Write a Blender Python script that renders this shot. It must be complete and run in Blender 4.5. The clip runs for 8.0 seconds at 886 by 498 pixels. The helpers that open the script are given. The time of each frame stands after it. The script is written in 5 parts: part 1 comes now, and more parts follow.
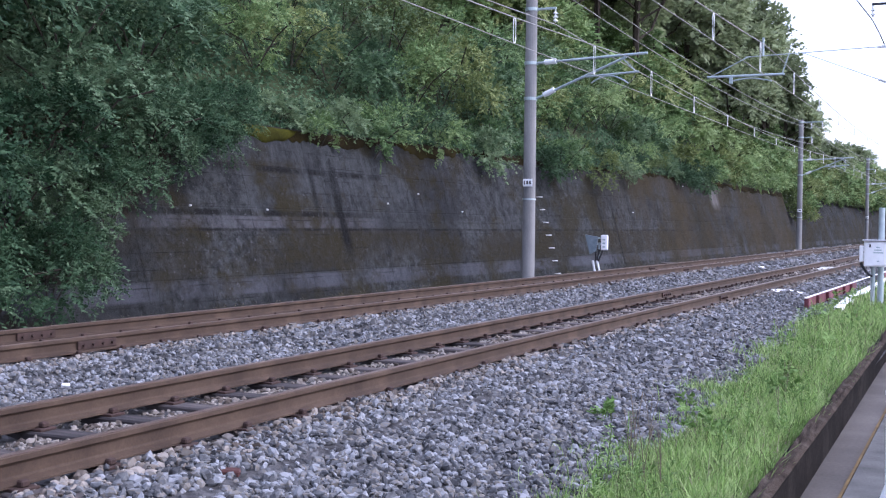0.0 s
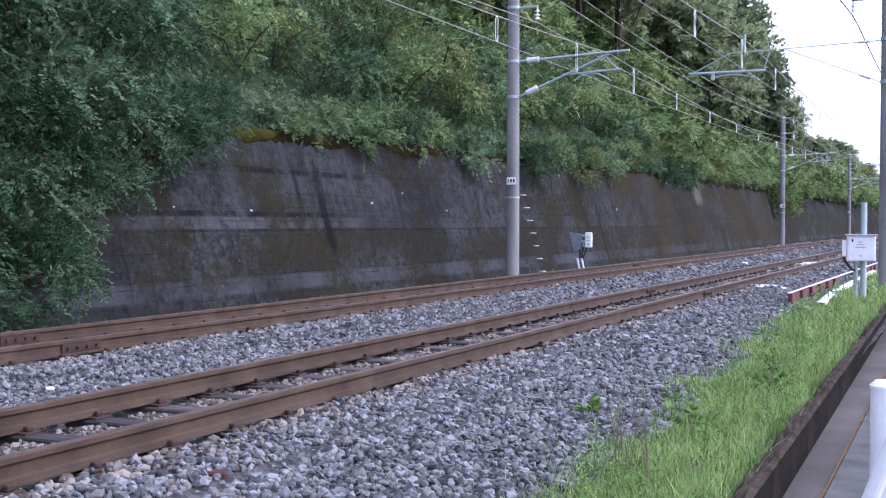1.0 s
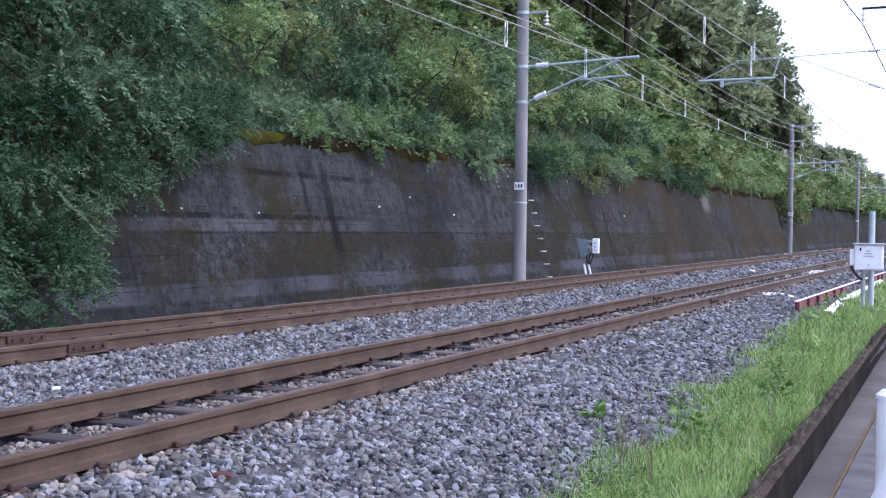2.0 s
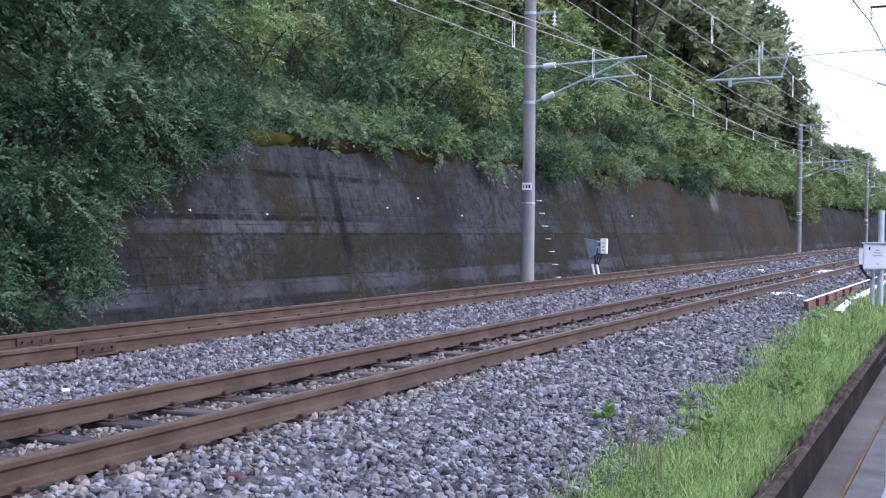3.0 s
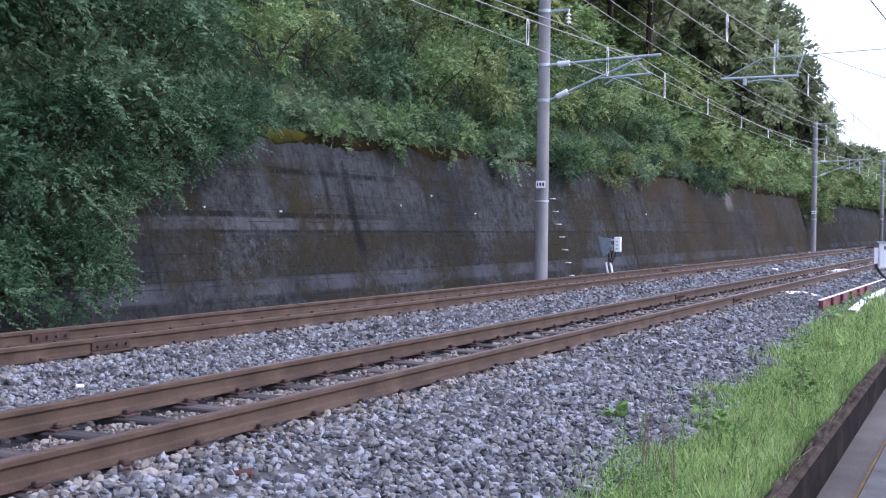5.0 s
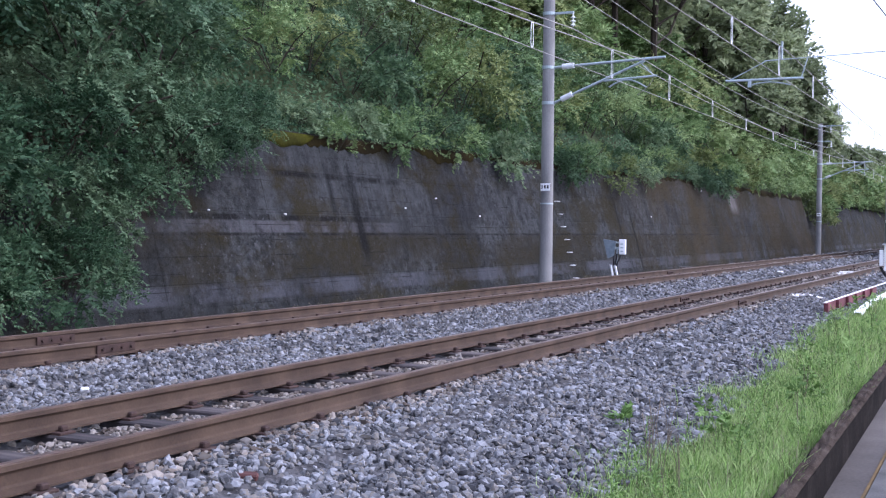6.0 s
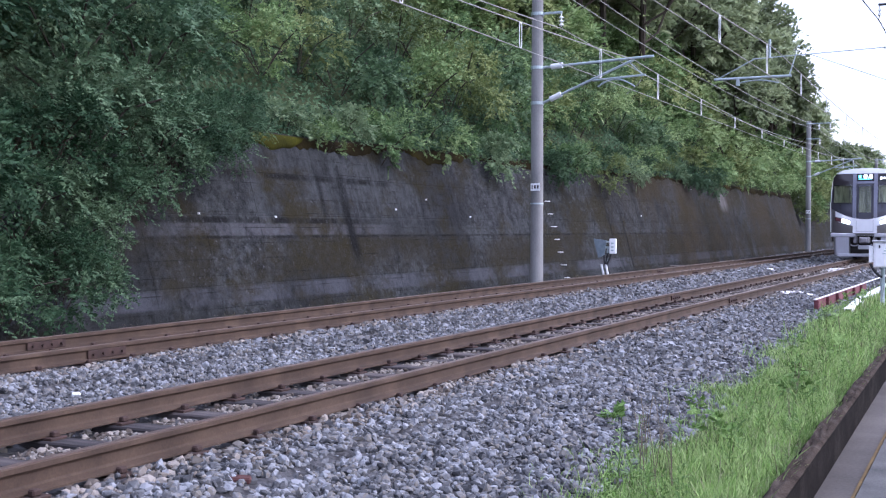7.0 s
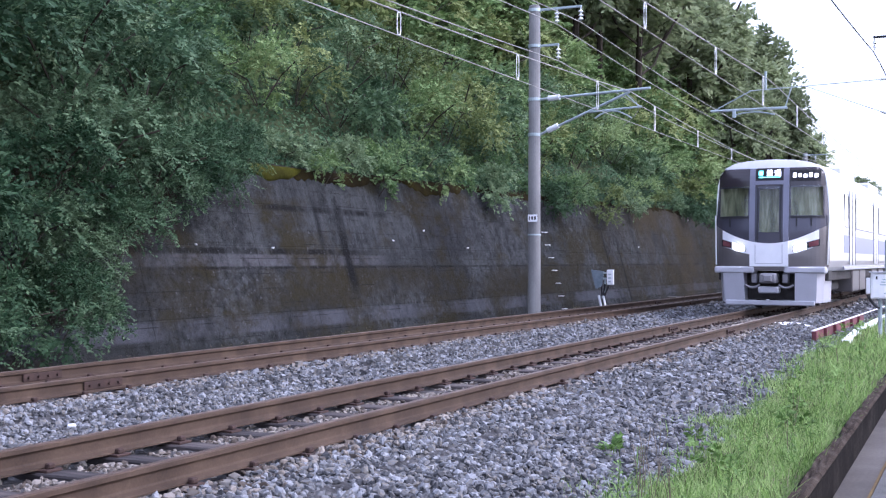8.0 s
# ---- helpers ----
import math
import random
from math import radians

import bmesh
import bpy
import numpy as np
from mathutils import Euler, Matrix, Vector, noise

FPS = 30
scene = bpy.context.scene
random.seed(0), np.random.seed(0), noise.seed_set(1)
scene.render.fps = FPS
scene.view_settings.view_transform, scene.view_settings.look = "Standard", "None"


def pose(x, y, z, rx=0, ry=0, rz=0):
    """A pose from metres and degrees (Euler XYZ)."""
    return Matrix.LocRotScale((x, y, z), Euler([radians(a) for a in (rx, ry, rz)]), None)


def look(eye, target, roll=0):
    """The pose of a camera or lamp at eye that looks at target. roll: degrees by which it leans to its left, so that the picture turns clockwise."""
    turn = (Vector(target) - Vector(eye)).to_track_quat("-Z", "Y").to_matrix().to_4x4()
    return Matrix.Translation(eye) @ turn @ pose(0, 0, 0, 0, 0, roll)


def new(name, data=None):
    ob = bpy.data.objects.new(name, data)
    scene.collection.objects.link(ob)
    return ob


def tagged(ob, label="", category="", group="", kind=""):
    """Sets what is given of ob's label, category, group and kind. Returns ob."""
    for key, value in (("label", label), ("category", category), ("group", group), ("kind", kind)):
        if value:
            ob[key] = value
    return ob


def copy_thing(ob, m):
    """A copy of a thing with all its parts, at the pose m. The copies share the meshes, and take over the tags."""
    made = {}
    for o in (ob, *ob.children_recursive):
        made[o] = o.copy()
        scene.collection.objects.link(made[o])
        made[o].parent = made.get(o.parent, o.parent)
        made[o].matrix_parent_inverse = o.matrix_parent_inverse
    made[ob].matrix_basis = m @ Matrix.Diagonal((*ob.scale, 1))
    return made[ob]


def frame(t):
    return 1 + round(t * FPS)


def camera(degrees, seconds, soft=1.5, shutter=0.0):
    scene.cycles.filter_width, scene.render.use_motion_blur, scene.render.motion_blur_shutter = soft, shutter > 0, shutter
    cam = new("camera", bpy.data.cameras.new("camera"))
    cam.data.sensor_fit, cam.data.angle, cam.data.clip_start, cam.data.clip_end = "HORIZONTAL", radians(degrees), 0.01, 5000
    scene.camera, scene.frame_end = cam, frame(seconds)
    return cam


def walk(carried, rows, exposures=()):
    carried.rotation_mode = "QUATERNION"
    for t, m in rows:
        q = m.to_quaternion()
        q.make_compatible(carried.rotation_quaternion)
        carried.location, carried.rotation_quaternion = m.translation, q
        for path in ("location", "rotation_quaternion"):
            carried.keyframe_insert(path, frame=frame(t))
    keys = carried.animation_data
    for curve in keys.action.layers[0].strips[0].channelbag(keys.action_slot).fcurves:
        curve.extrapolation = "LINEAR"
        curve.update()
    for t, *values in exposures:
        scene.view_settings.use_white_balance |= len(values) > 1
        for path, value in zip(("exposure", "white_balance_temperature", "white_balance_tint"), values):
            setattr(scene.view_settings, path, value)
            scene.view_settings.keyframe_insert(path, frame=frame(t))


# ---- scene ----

# ---------------------------------------------------------------- camera
# World: y runs along the railway, x to the right of it, z = 0 at the rail tops.
EYE = (0.0, 0.0, 1.196)
cam = camera(41.86, 8.0, soft=1.25)
TURNS = (
    (0.0, 25.558, -1.258, -0.725), (0.5, 24.836, -1.036, -0.479), (1.0, 24.780, -1.305, -0.148),
    (1.5, 24.845, -1.129, -0.700), (3.0, 25.533, -1.059, -0.557), (3.5, 25.573, -1.087, -0.654),
    (4.0, 25.721, -1.126, -0.642), (5.5, 26.366, -1.137, -0.750), (6.0, 26.427, -1.049, -0.700),
    (6.5, 26.117, -0.986, -0.415), (7.0, 25.957, -0.996, -0.117), (7.1, 25.92, -0.76, -0.09),
    (7.2, 25.87, -0.21, -0.10), (7.3, 25.83, 0.14, -0.10), (7.4, 25.78, 0.52, -0.11),
    (7.5, 25.747, 0.702, -0.153), (8.0, 25.829, 0.539, -0.145),
)
walk(cam, [(t, pose(*EYE, 90 + pitch, roll, yaw)) for t, yaw, pitch, roll in TURNS],
     exposures=((0.0, 1.34, 5300, 21), (7.0, 1.36, 5300, 21), (7.4, 1.47, 5300, 21), (8.0, 1.49, 5300, 21)))

# ---------------------------------------------------------------- light
SUN_EL, SUN_AZ = 38.0, 72.0          # degrees; azimuth from +y towards +x
world = bpy.data.worlds.new("evening_sky")
scene.world = world
world.use_nodes = True
wn, wl = world.node_tree.nodes, world.node_tree.links
sky = wn.new("ShaderNodeTexSky")
sky.sky_type, sky.sun_disc = "NISHITA", False
sky.sun_elevation, sky.sun_rotation = radians(SUN_EL), radians(SUN_AZ)
sky.air_density, sky.dust_density, sky.ozone_density = 1.0, 4.0, 1.0
veil = wn.new("ShaderNodeMix")        # thin even cloud over the whole sky
veil.data_type = "RGBA"
veil.inputs[0].default_value = 0.5
veil.inputs[7].default_value = (6.4, 6.15, 6.3, 1)
wl.new(sky.outputs[0], veil.inputs[6])
wl.new(veil.outputs[2], wn["Background"].inputs[0])
wn["Background"].inputs[1].default_value = 0.15

sun_data = bpy.data.lights.new("sun", "SUN")
sun_data.energy, sun_data.angle, sun_data.color = 0.6, radians(40), (1.0, 0.96, 0.93)
sun = new("sun", sun_data)
el, az = radians(SUN_EL), radians(SUN_AZ)
sun.matrix_world = look((0, 0, 50), Vector((0, 0, 50)) - Vector((math.sin(az) * math.cos(el), math.cos(az) * math.cos(el), math.sin(el))))


# ---------------------------------------------------------------- materials
def material(name, colours, rough=0.8, metal=0.0, scale=4.0, fine=60.0, bump=0.3, vary=0.0, island=0.0,
             spec=0.3, stretch=(1, 1, 1), depth=0.01):
    """Colours: two or three base colours mixed by coarse and fine noise."""
    m = bpy.data.materials.new(name)
    m.use_nodes = True
    n, l = m.node_tree.nodes, m.node_tree.links
    b = n["Principled BSDF"]
    co = n.new("ShaderNodeTexCoord")
    mp = n.new("ShaderNodeMapping")
    mp.inputs["Scale"].default_value = stretch
    geo = n.new("ShaderNodeNewGeometry")
    l.new(geo.outputs["Position"] if vary < 0 else co.outputs["Object"], mp.inputs[0])
    a = n.new("ShaderNodeTexNoise")
    a.inputs["Scale"].default_value, a.inputs["Detail"].default_value = scale, 6
    f = n.new("ShaderNodeTexNoise")
    f.inputs["Scale"].default_value, f.inputs["Detail"].default_value = fine, 4
    l.new(mp.outputs[0], a.inputs["Vector"])
    l.new(mp.outputs[0], f.inputs["Vector"])
    mixf = n.new("ShaderNodeMath")
    mixf.operation = "MULTIPLY_ADD"
    mixf.inputs[1].default_value = 0.4
    l.new(f.outputs["Fac"], mixf.inputs[0])
    sub = n.new("ShaderNodeMath")
    sub.operation = "MULTIPLY_ADD"
    sub.inputs[1].default_value, sub.inputs[2].default_value = 0.9, -0.15
    l.new(a.outputs["Fac"], sub.inputs[0])
    l.new(sub.outputs[0], mixf.inputs[2])
    out = mixf.outputs[0]
    if island:
        add = n.new("ShaderNodeMath")
        add.operation = "MULTIPLY_ADD"
        add.inputs[1].default_value = island
        l.new(geo.outputs["Random Per Island"], add.inputs[0])
        off = n.new("ShaderNodeMath")
        off.operation = "SUBTRACT"
        off.inputs[1].default_value = island / 2
        l.new(out, off.inputs[0])
        l.new(off.outputs[0], add.inputs[2])
        out = add.outputs[0]
    if vary > 0:
        info = n.new("ShaderNodeObjectInfo")
        add = n.new("ShaderNodeMath")
        add.operation = "MULTIPLY_ADD"
        add.inputs[1].default_value = vary
        l.new(info.outputs["Random"], add.inputs[0])
        off = n.new("ShaderNodeMath")
        off.operation = "SUBTRACT"
        off.inputs[1].default_value = vary / 2
        l.new(out, off.inputs[0])
        l.new(off.outputs[0], add.inputs[2])
        out = add.outputs[0]
    ramp = n.new("ShaderNodeValToRGB")
    e = ramp.color_ramp.elements
    k = len(colours)
    lo, hi = 0.25, 0.75
    while len(e) < k:
        e.new(0.5)
    for j, c in enumerate(colours):
        e[j].position = lo + (hi - lo) * j / (k - 1)
        e[j].color = (*c, 1)
    l.new(out, ramp.inputs[0])
    l.new(ramp.outputs[0], b.inputs["Base Color"])
    b.inputs["Roughness"].default_value = rough
    b.inputs["Metallic"].default_value = metal
    b.inputs["Specular IOR Level"].default_value = spec
    if bump:
        bp = n.new("ShaderNodeBump")
        bp.inputs["Strength"].default_value, bp.inputs["Distance"].default_value = bump, depth
        l.new(mixf.outputs[0], bp.inputs["Height"])
        l.new(bp.outputs[0], b.inputs["Normal"])
    return m


def leaf_material(name, colours, translucent=0.25, vary=0.6, island=0.34):
    m = material(name, colours, rough=0.6, scale=1.3, fine=5.0, bump=0.0, vary=vary, island=island, spec=0.14)
    n, l = m.node_tree.nodes, m.node_tree.links
    b = n["Principled BSDF"]
    t = n.new("ShaderNodeBsdfTranslucent")
    l.new(b.inputs["Base Color"].links[0].from_socket, t.inputs[0])
    mix = n.new("ShaderNodeMixShader")
    mix.inputs[0].default_value = translucent
    l.new(b.outputs[0], mix.inputs[1])
    l.new(t.outputs[0], mix.inputs[2])
    l.new(mix.outputs[0], n["Material Output"].inputs[0])
    return m


def glow(name, colour, strength):
    m = bpy.data.materials.new(name)
    m.use_nodes = True
    b = m.node_tree.nodes["Principled BSDF"]
    b.inputs["Base Color"].default_value = (*colour, 1)
    b.inputs["Emission Color"].default_value = (*colour, 1)
    b.inputs["Emission Strength"].default_value = strength
    return m


M_STONE = material("ballast_stone", ((0.058, 0.058, 0.062), (0.092, 0.093, 0.098), (0.118, 0.120, 0.128), (0.138, 0.139, 0.146), (0.158, 0.141, 0.121), (0.168, 0.173, 0.186), (0.24, 0.245, 0.262)), rough=0.8, scale=5.0, fine=40, island=0.64, bump=0.3, spec=0.2)
M_STONE_BROWN = material("rust_dusted_stone", ((0.070, 0.056, 0.046), (0.125, 0.105, 0.090), (0.17, 0.145, 0.122), (0.19, 0.175, 0.16), (0.26, 0.23, 0.20)), rough=0.9, scale=2.0, fine=40, island=0.75, bump=0.25)
M_BED = material("ballast_bed", ((0.020, 0.019, 0.020), (0.060, 0.058, 0.060), (0.13, 0.127, 0.13)), rough=0.95, scale=9, fine=26, bump=1.0, depth=0.05, spec=0.05)
M_RUST = material("rusty_rail", ((0.030, 0.018, 0.012), (0.057, 0.036, 0.024), (0.092, 0.061, 0.041)), rough=0.75, scale=3, fine=70, bump=0.3, depth=0.003)
M_RAILTOP = material("worn_rail_head", ((0.075, 0.048, 0.038), (0.13, 0.09, 0.075), (0.22, 0.17, 0.15)), rough=0.42, metal=0.35, scale=2, fine=40, bump=0.1, stretch=(1, 0.1, 1), depth=0.002)
M_TIE = material("dark_sleeper", ((0.022, 0.019, 0.020), (0.052, 0.044, 0.045), (0.10, 0.083, 0.078)), rough=0.9, scale=6, fine=50, vary=0.35, bump=0.6, stretch=(0.3, 2, 1))
M_IRON = material("rusty_iron", ((0.025, 0.015, 0.013), (0.06, 0.034, 0.027)), rough=0.8, scale=12, fine=80, bump=0.4)
M_DIRT = material("soil", ((0.035, 0.03, 0.02), (0.09, 0.075, 0.05), (0.14, 0.12, 0.085)), rough=0.95, scale=1.5, fine=22, bump=0.8, depth=0.04)
M_HILL = material("undergrowth", ((0.014, 0.019, 0.009), (0.036, 0.047, 0.022), (0.070, 0.085, 0.042)), rough=0.95, scale=1.2, fine=14, bump=1.0, depth=0.15, spec=0.03)
M_POLE = material("pole_concrete", ((0.14, 0.138, 0.138), (0.222, 0.218, 0.216), (0.285, 0.28, 0.275)), rough=0.85, scale=2.0, fine=50, bump=0.15, stretch=(1, 1, 0.3))
M_GALV = material("galvanised_steel", ((0.34, 0.40, 0.42), (0.46, 0.53, 0.55)), rough=0.5, metal=0.5, scale=8, fine=60, bump=0.05)
M_WHITE = material("white_paint", ((0.74, 0.74, 0.76), (0.88, 0.88, 0.90)), rough=0.5, scale=5, fine=60, bump=0.05)
M_PORCELAIN = material("porcelain", ((0.62, 0.64, 0.66), (0.78, 0.80, 0.82)), rough=0.25, scale=8, fine=40, bump=0.0, spec=0.6)
M_WIRE = material("wire", ((0.22, 0.21, 0.20), (0.36, 0.35, 0.33)), rough=0.5, metal=0.4, scale=5, fine=30, bump=0.0)
M_DARKWIRE = material("dark_cable", ((0.018, 0.018, 0.02), (0.04, 0.04, 0.045)), rough=0.6, scale=5, fine=30, bump=0.0)
M_PATH = material("path_concrete", ((0.040, 0.034, 0.030), (0.074, 0.064, 0.057), (0.115, 0.10, 0.09)), rough=0.9, scale=1.3, fine=40, bump=0.3)
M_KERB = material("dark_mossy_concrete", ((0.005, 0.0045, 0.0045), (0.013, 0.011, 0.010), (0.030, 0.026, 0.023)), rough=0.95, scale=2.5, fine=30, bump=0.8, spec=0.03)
M_LINE = material("ochre_strip", ((0.06, 0.036, 0.012), (0.15, 0.095, 0.03)), rough=0.9, scale=4, fine=30, bump=0.3)
M_MAROON = material("maroon_paint", ((0.07, 0.018, 0.022), (0.14, 0.04, 0.05), (0.20, 0.08, 0.085)), rough=0.7, scale=3, fine=30, bump=0.2)
M_BARK = material("bark", ((0.02, 0.016, 0.012), (0.06, 0.048, 0.036)), rough=0.95, scale=5, fine=40, bump=0.6)
M_GRASS = leaf_material("grass_blades", ((0.105, 0.165, 0.050), (0.200, 0.330, 0.085), (0.285, 0.440, 0.120), (0.37, 0.47, 0.19)), 0.35, vary=0.0, island=0.95)
M_LEAF = [
    leaf_material("leaves_green", ((0.045, 0.088, 0.034), (0.105, 0.178, 0.070), (0.205, 0.29, 0.125)), 0.32),
    leaf_material("leaves_bluish", ((0.044, 0.082, 0.040), (0.100, 0.165, 0.080), (0.205, 0.275, 0.15)), 0.32),
    leaf_material("leaves_olive", ((0.072, 0.100, 0.034), (0.150, 0.192, 0.066), (0.26, 0.305, 0.12)), 0.32),
    leaf_material("leaves_fresh_green", ((0.085, 0.135, 0.048), (0.175, 0.265, 0.100), (0.30, 0.385, 0.17)), 0.32),
]
# Far trees: distance haze is put into these paler leaf colours.
M_HAZY_LEAF = leaf_material("hazed_far_leaves", ((0.130, 0.158, 0.085), (0.225, 0.272, 0.145), (0.34, 0.395, 0.225)), 0.40)
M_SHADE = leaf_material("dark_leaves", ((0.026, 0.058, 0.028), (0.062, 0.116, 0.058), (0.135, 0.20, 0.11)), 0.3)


# ---------------------------------------------------------------- mesh helpers
def part(name, bm, mat, parent=None, label="", smooth=False):
    """Links a bmesh as one mesh object, under a thing if given."""
    me = bpy.data.meshes.new(name)
    bm.normal_update()
    bm.to_mesh(me)
    bm.free()
    me.materials.append(mat)
    if smooth:
        me.polygons.foreach_set("use_smooth", [True] * len(me.polygons))
    ob = new(name, me)
    if parent is not None:
        ob.parent = parent
    if label:
        ob["label"] = label
    return ob


def raw(name, verts, faces, mat, parent=None, smooth=False):
    me = bpy.data.meshes.new(name)
    me.from_pydata([tuple(v) for v in verts], [], faces)
    me.materials.append(mat)
    if smooth:
        me.polygons.foreach_set("use_smooth", [True] * len(me.polygons))
    me.update()
    ob = new(name, me)
    if parent is not None:
        ob.parent = parent
    return ob


def box(bm, x0, x1, y0, y1, z0, z1, bevel=0.0):
    m = Matrix.Translation(((x0 + x1) / 2, (y0 + y1) / 2, (z0 + z1) / 2)) @ Matrix.Diagonal((abs(x1 - x0), abs(y1 - y0), abs(z1 - z0), 1))
    r = bmesh.ops.create_cube(bm, size=1, matrix=m)
    if bevel:
        es = list({e for v in r["verts"] for e in v.link_edges})
        bmesh.ops.bevel(bm, geom=es, offset=bevel, segments=1, affect="EDGES")
    return bm


def rod(bm, a, b, r0, r1=None, seg=10):
    a, b = Vector(a), Vector(b)
    d = b - a
    m = Matrix.Translation((a + b) / 2) @ d.to_track_quat("Z", "Y").to_matrix().to_4x4()
    bmesh.ops.create_cone(bm, cap_ends=True, segments=seg, radius1=r0, radius2=r0 if r1 is None else r1, depth=d.length, matrix=m)
    return bm


def tube(bm, pts, r, seg=6):
    """A bent tube along pts."""
    pts = [Vector(p) for p in pts]
    rings = []
    for i, p in enumerate(pts):
        d = (pts[min(i + 1, len(pts) - 1)] - pts[max(i - 1, 0)]).normalized()
        side = d.cross(Vector((0, 0, 1)))
        if side.length < 1e-3:
            side = Vector((1, 0, 0))
        side.normalize()
        up = side.cross(d)
        rings.append([bm.verts.new(p + r * (math.cos(2 * math.pi * k / seg) * side + math.sin(2 * math.pi * k / seg) * up)) for k in range(seg)])
    for a, b in zip(rings, rings[1:]):
        for k in range(seg):
            bm.faces.new((a[k], a[(k + 1) % seg], b[(k + 1) % seg], b[k]))
    bm.faces.new(rings[0][::-1])
    bm.faces.new(rings[-1])
    return bm


def prism(bm, profile, y0, y1):
    """Extrudes an x-z outline from y0 to y1."""
    a = [bm.verts.new((x, y0, z)) for x, z in profile]
    b = [bm.verts.new((x, y1, z)) for x, z in profile]
    k = len(profile)
    for i in range(k):
        bm.faces.new((a[i], a[(i + 1) % k], b[(i + 1) % k], b[i]))
    bm.faces.new(a[::-1])
    bm.faces.new(b)
    return bm


def empty(name, m=None):
    ob = new(name)
    ob.empty_display_size = 0.1
    if m is not None:
        ob.matrix_basis = m
    return ob


B = bmesh.new

# ---------------------------------------------------------------- ground
X_NEAR, X_FAR = -5.042, -8.916       # track centres
GAUGE = 1.132                        # between rail centre lines


def bed_height(x, y):
    """Surface of the ballast between the wall's foot and the grass verge."""
    n = 0.025 * noise.noise((x * 1.3, y * 1.3, 0)) + 0.012 * noise.noise((x * 4, y * 4, 3))
    z = -0.215
    for c in (X_NEAR, X_FAR):
        d = abs(x - c)
        if d < 0.45:
            z += 0.018
        elif 0.66 < d < 1.35:
            z += 0.035
    mid = (X_NEAR + X_FAR) / 2
    z -= 0.07 * max(0, 1 - abs(x - mid) / 0.6)
    if x < -10.3:
        z -= min(0.30, (-10.3 - x) * 0.16)
    if x > -3.5:
        z -= min(0.05, (x + 3.5) * 0.03)
    return z + n


def sheet(name, xs, ys, height, mat):
    verts = [(x, y, height(x, y)) for y in ys for x in xs]
    w = len(xs)
    faces = [(j * w + i, j * w + i + 1, (j + 1) * w + i + 1, (j + 1) * w + i) for j in range(len(ys) - 1) for i in range(w - 1)]
    return raw(name, verts, faces, mat, smooth=True)


far_y = [-1500, -200, -60, -20, 0, 20, 60, 120, 250, 600, 1500, 3500]
ground = sheet("ground", [-3500, -400, -60, -20, -8, 0, 10, 40, 200, 3500], far_y, lambda x, y: -0.62, M_DIRT)
tagged(ground, "bare brown soil reaching out to the horizon", "ground", kind="structure")

bed_x = [-13.6 + 0.15 * i for i in range(84)]
bed_y = [-6 + 0.3 * i for i in range(120)] + [30 + 1.5 * i for i in range(80)] + [150 + 10 * i for i in range(16)]
bed = sheet("ballast_bed", bed_x, bed_y, bed_height, M_BED)
tagged(bed, "grey crushed-stone track bed under both tracks", "track bed", kind="structure")


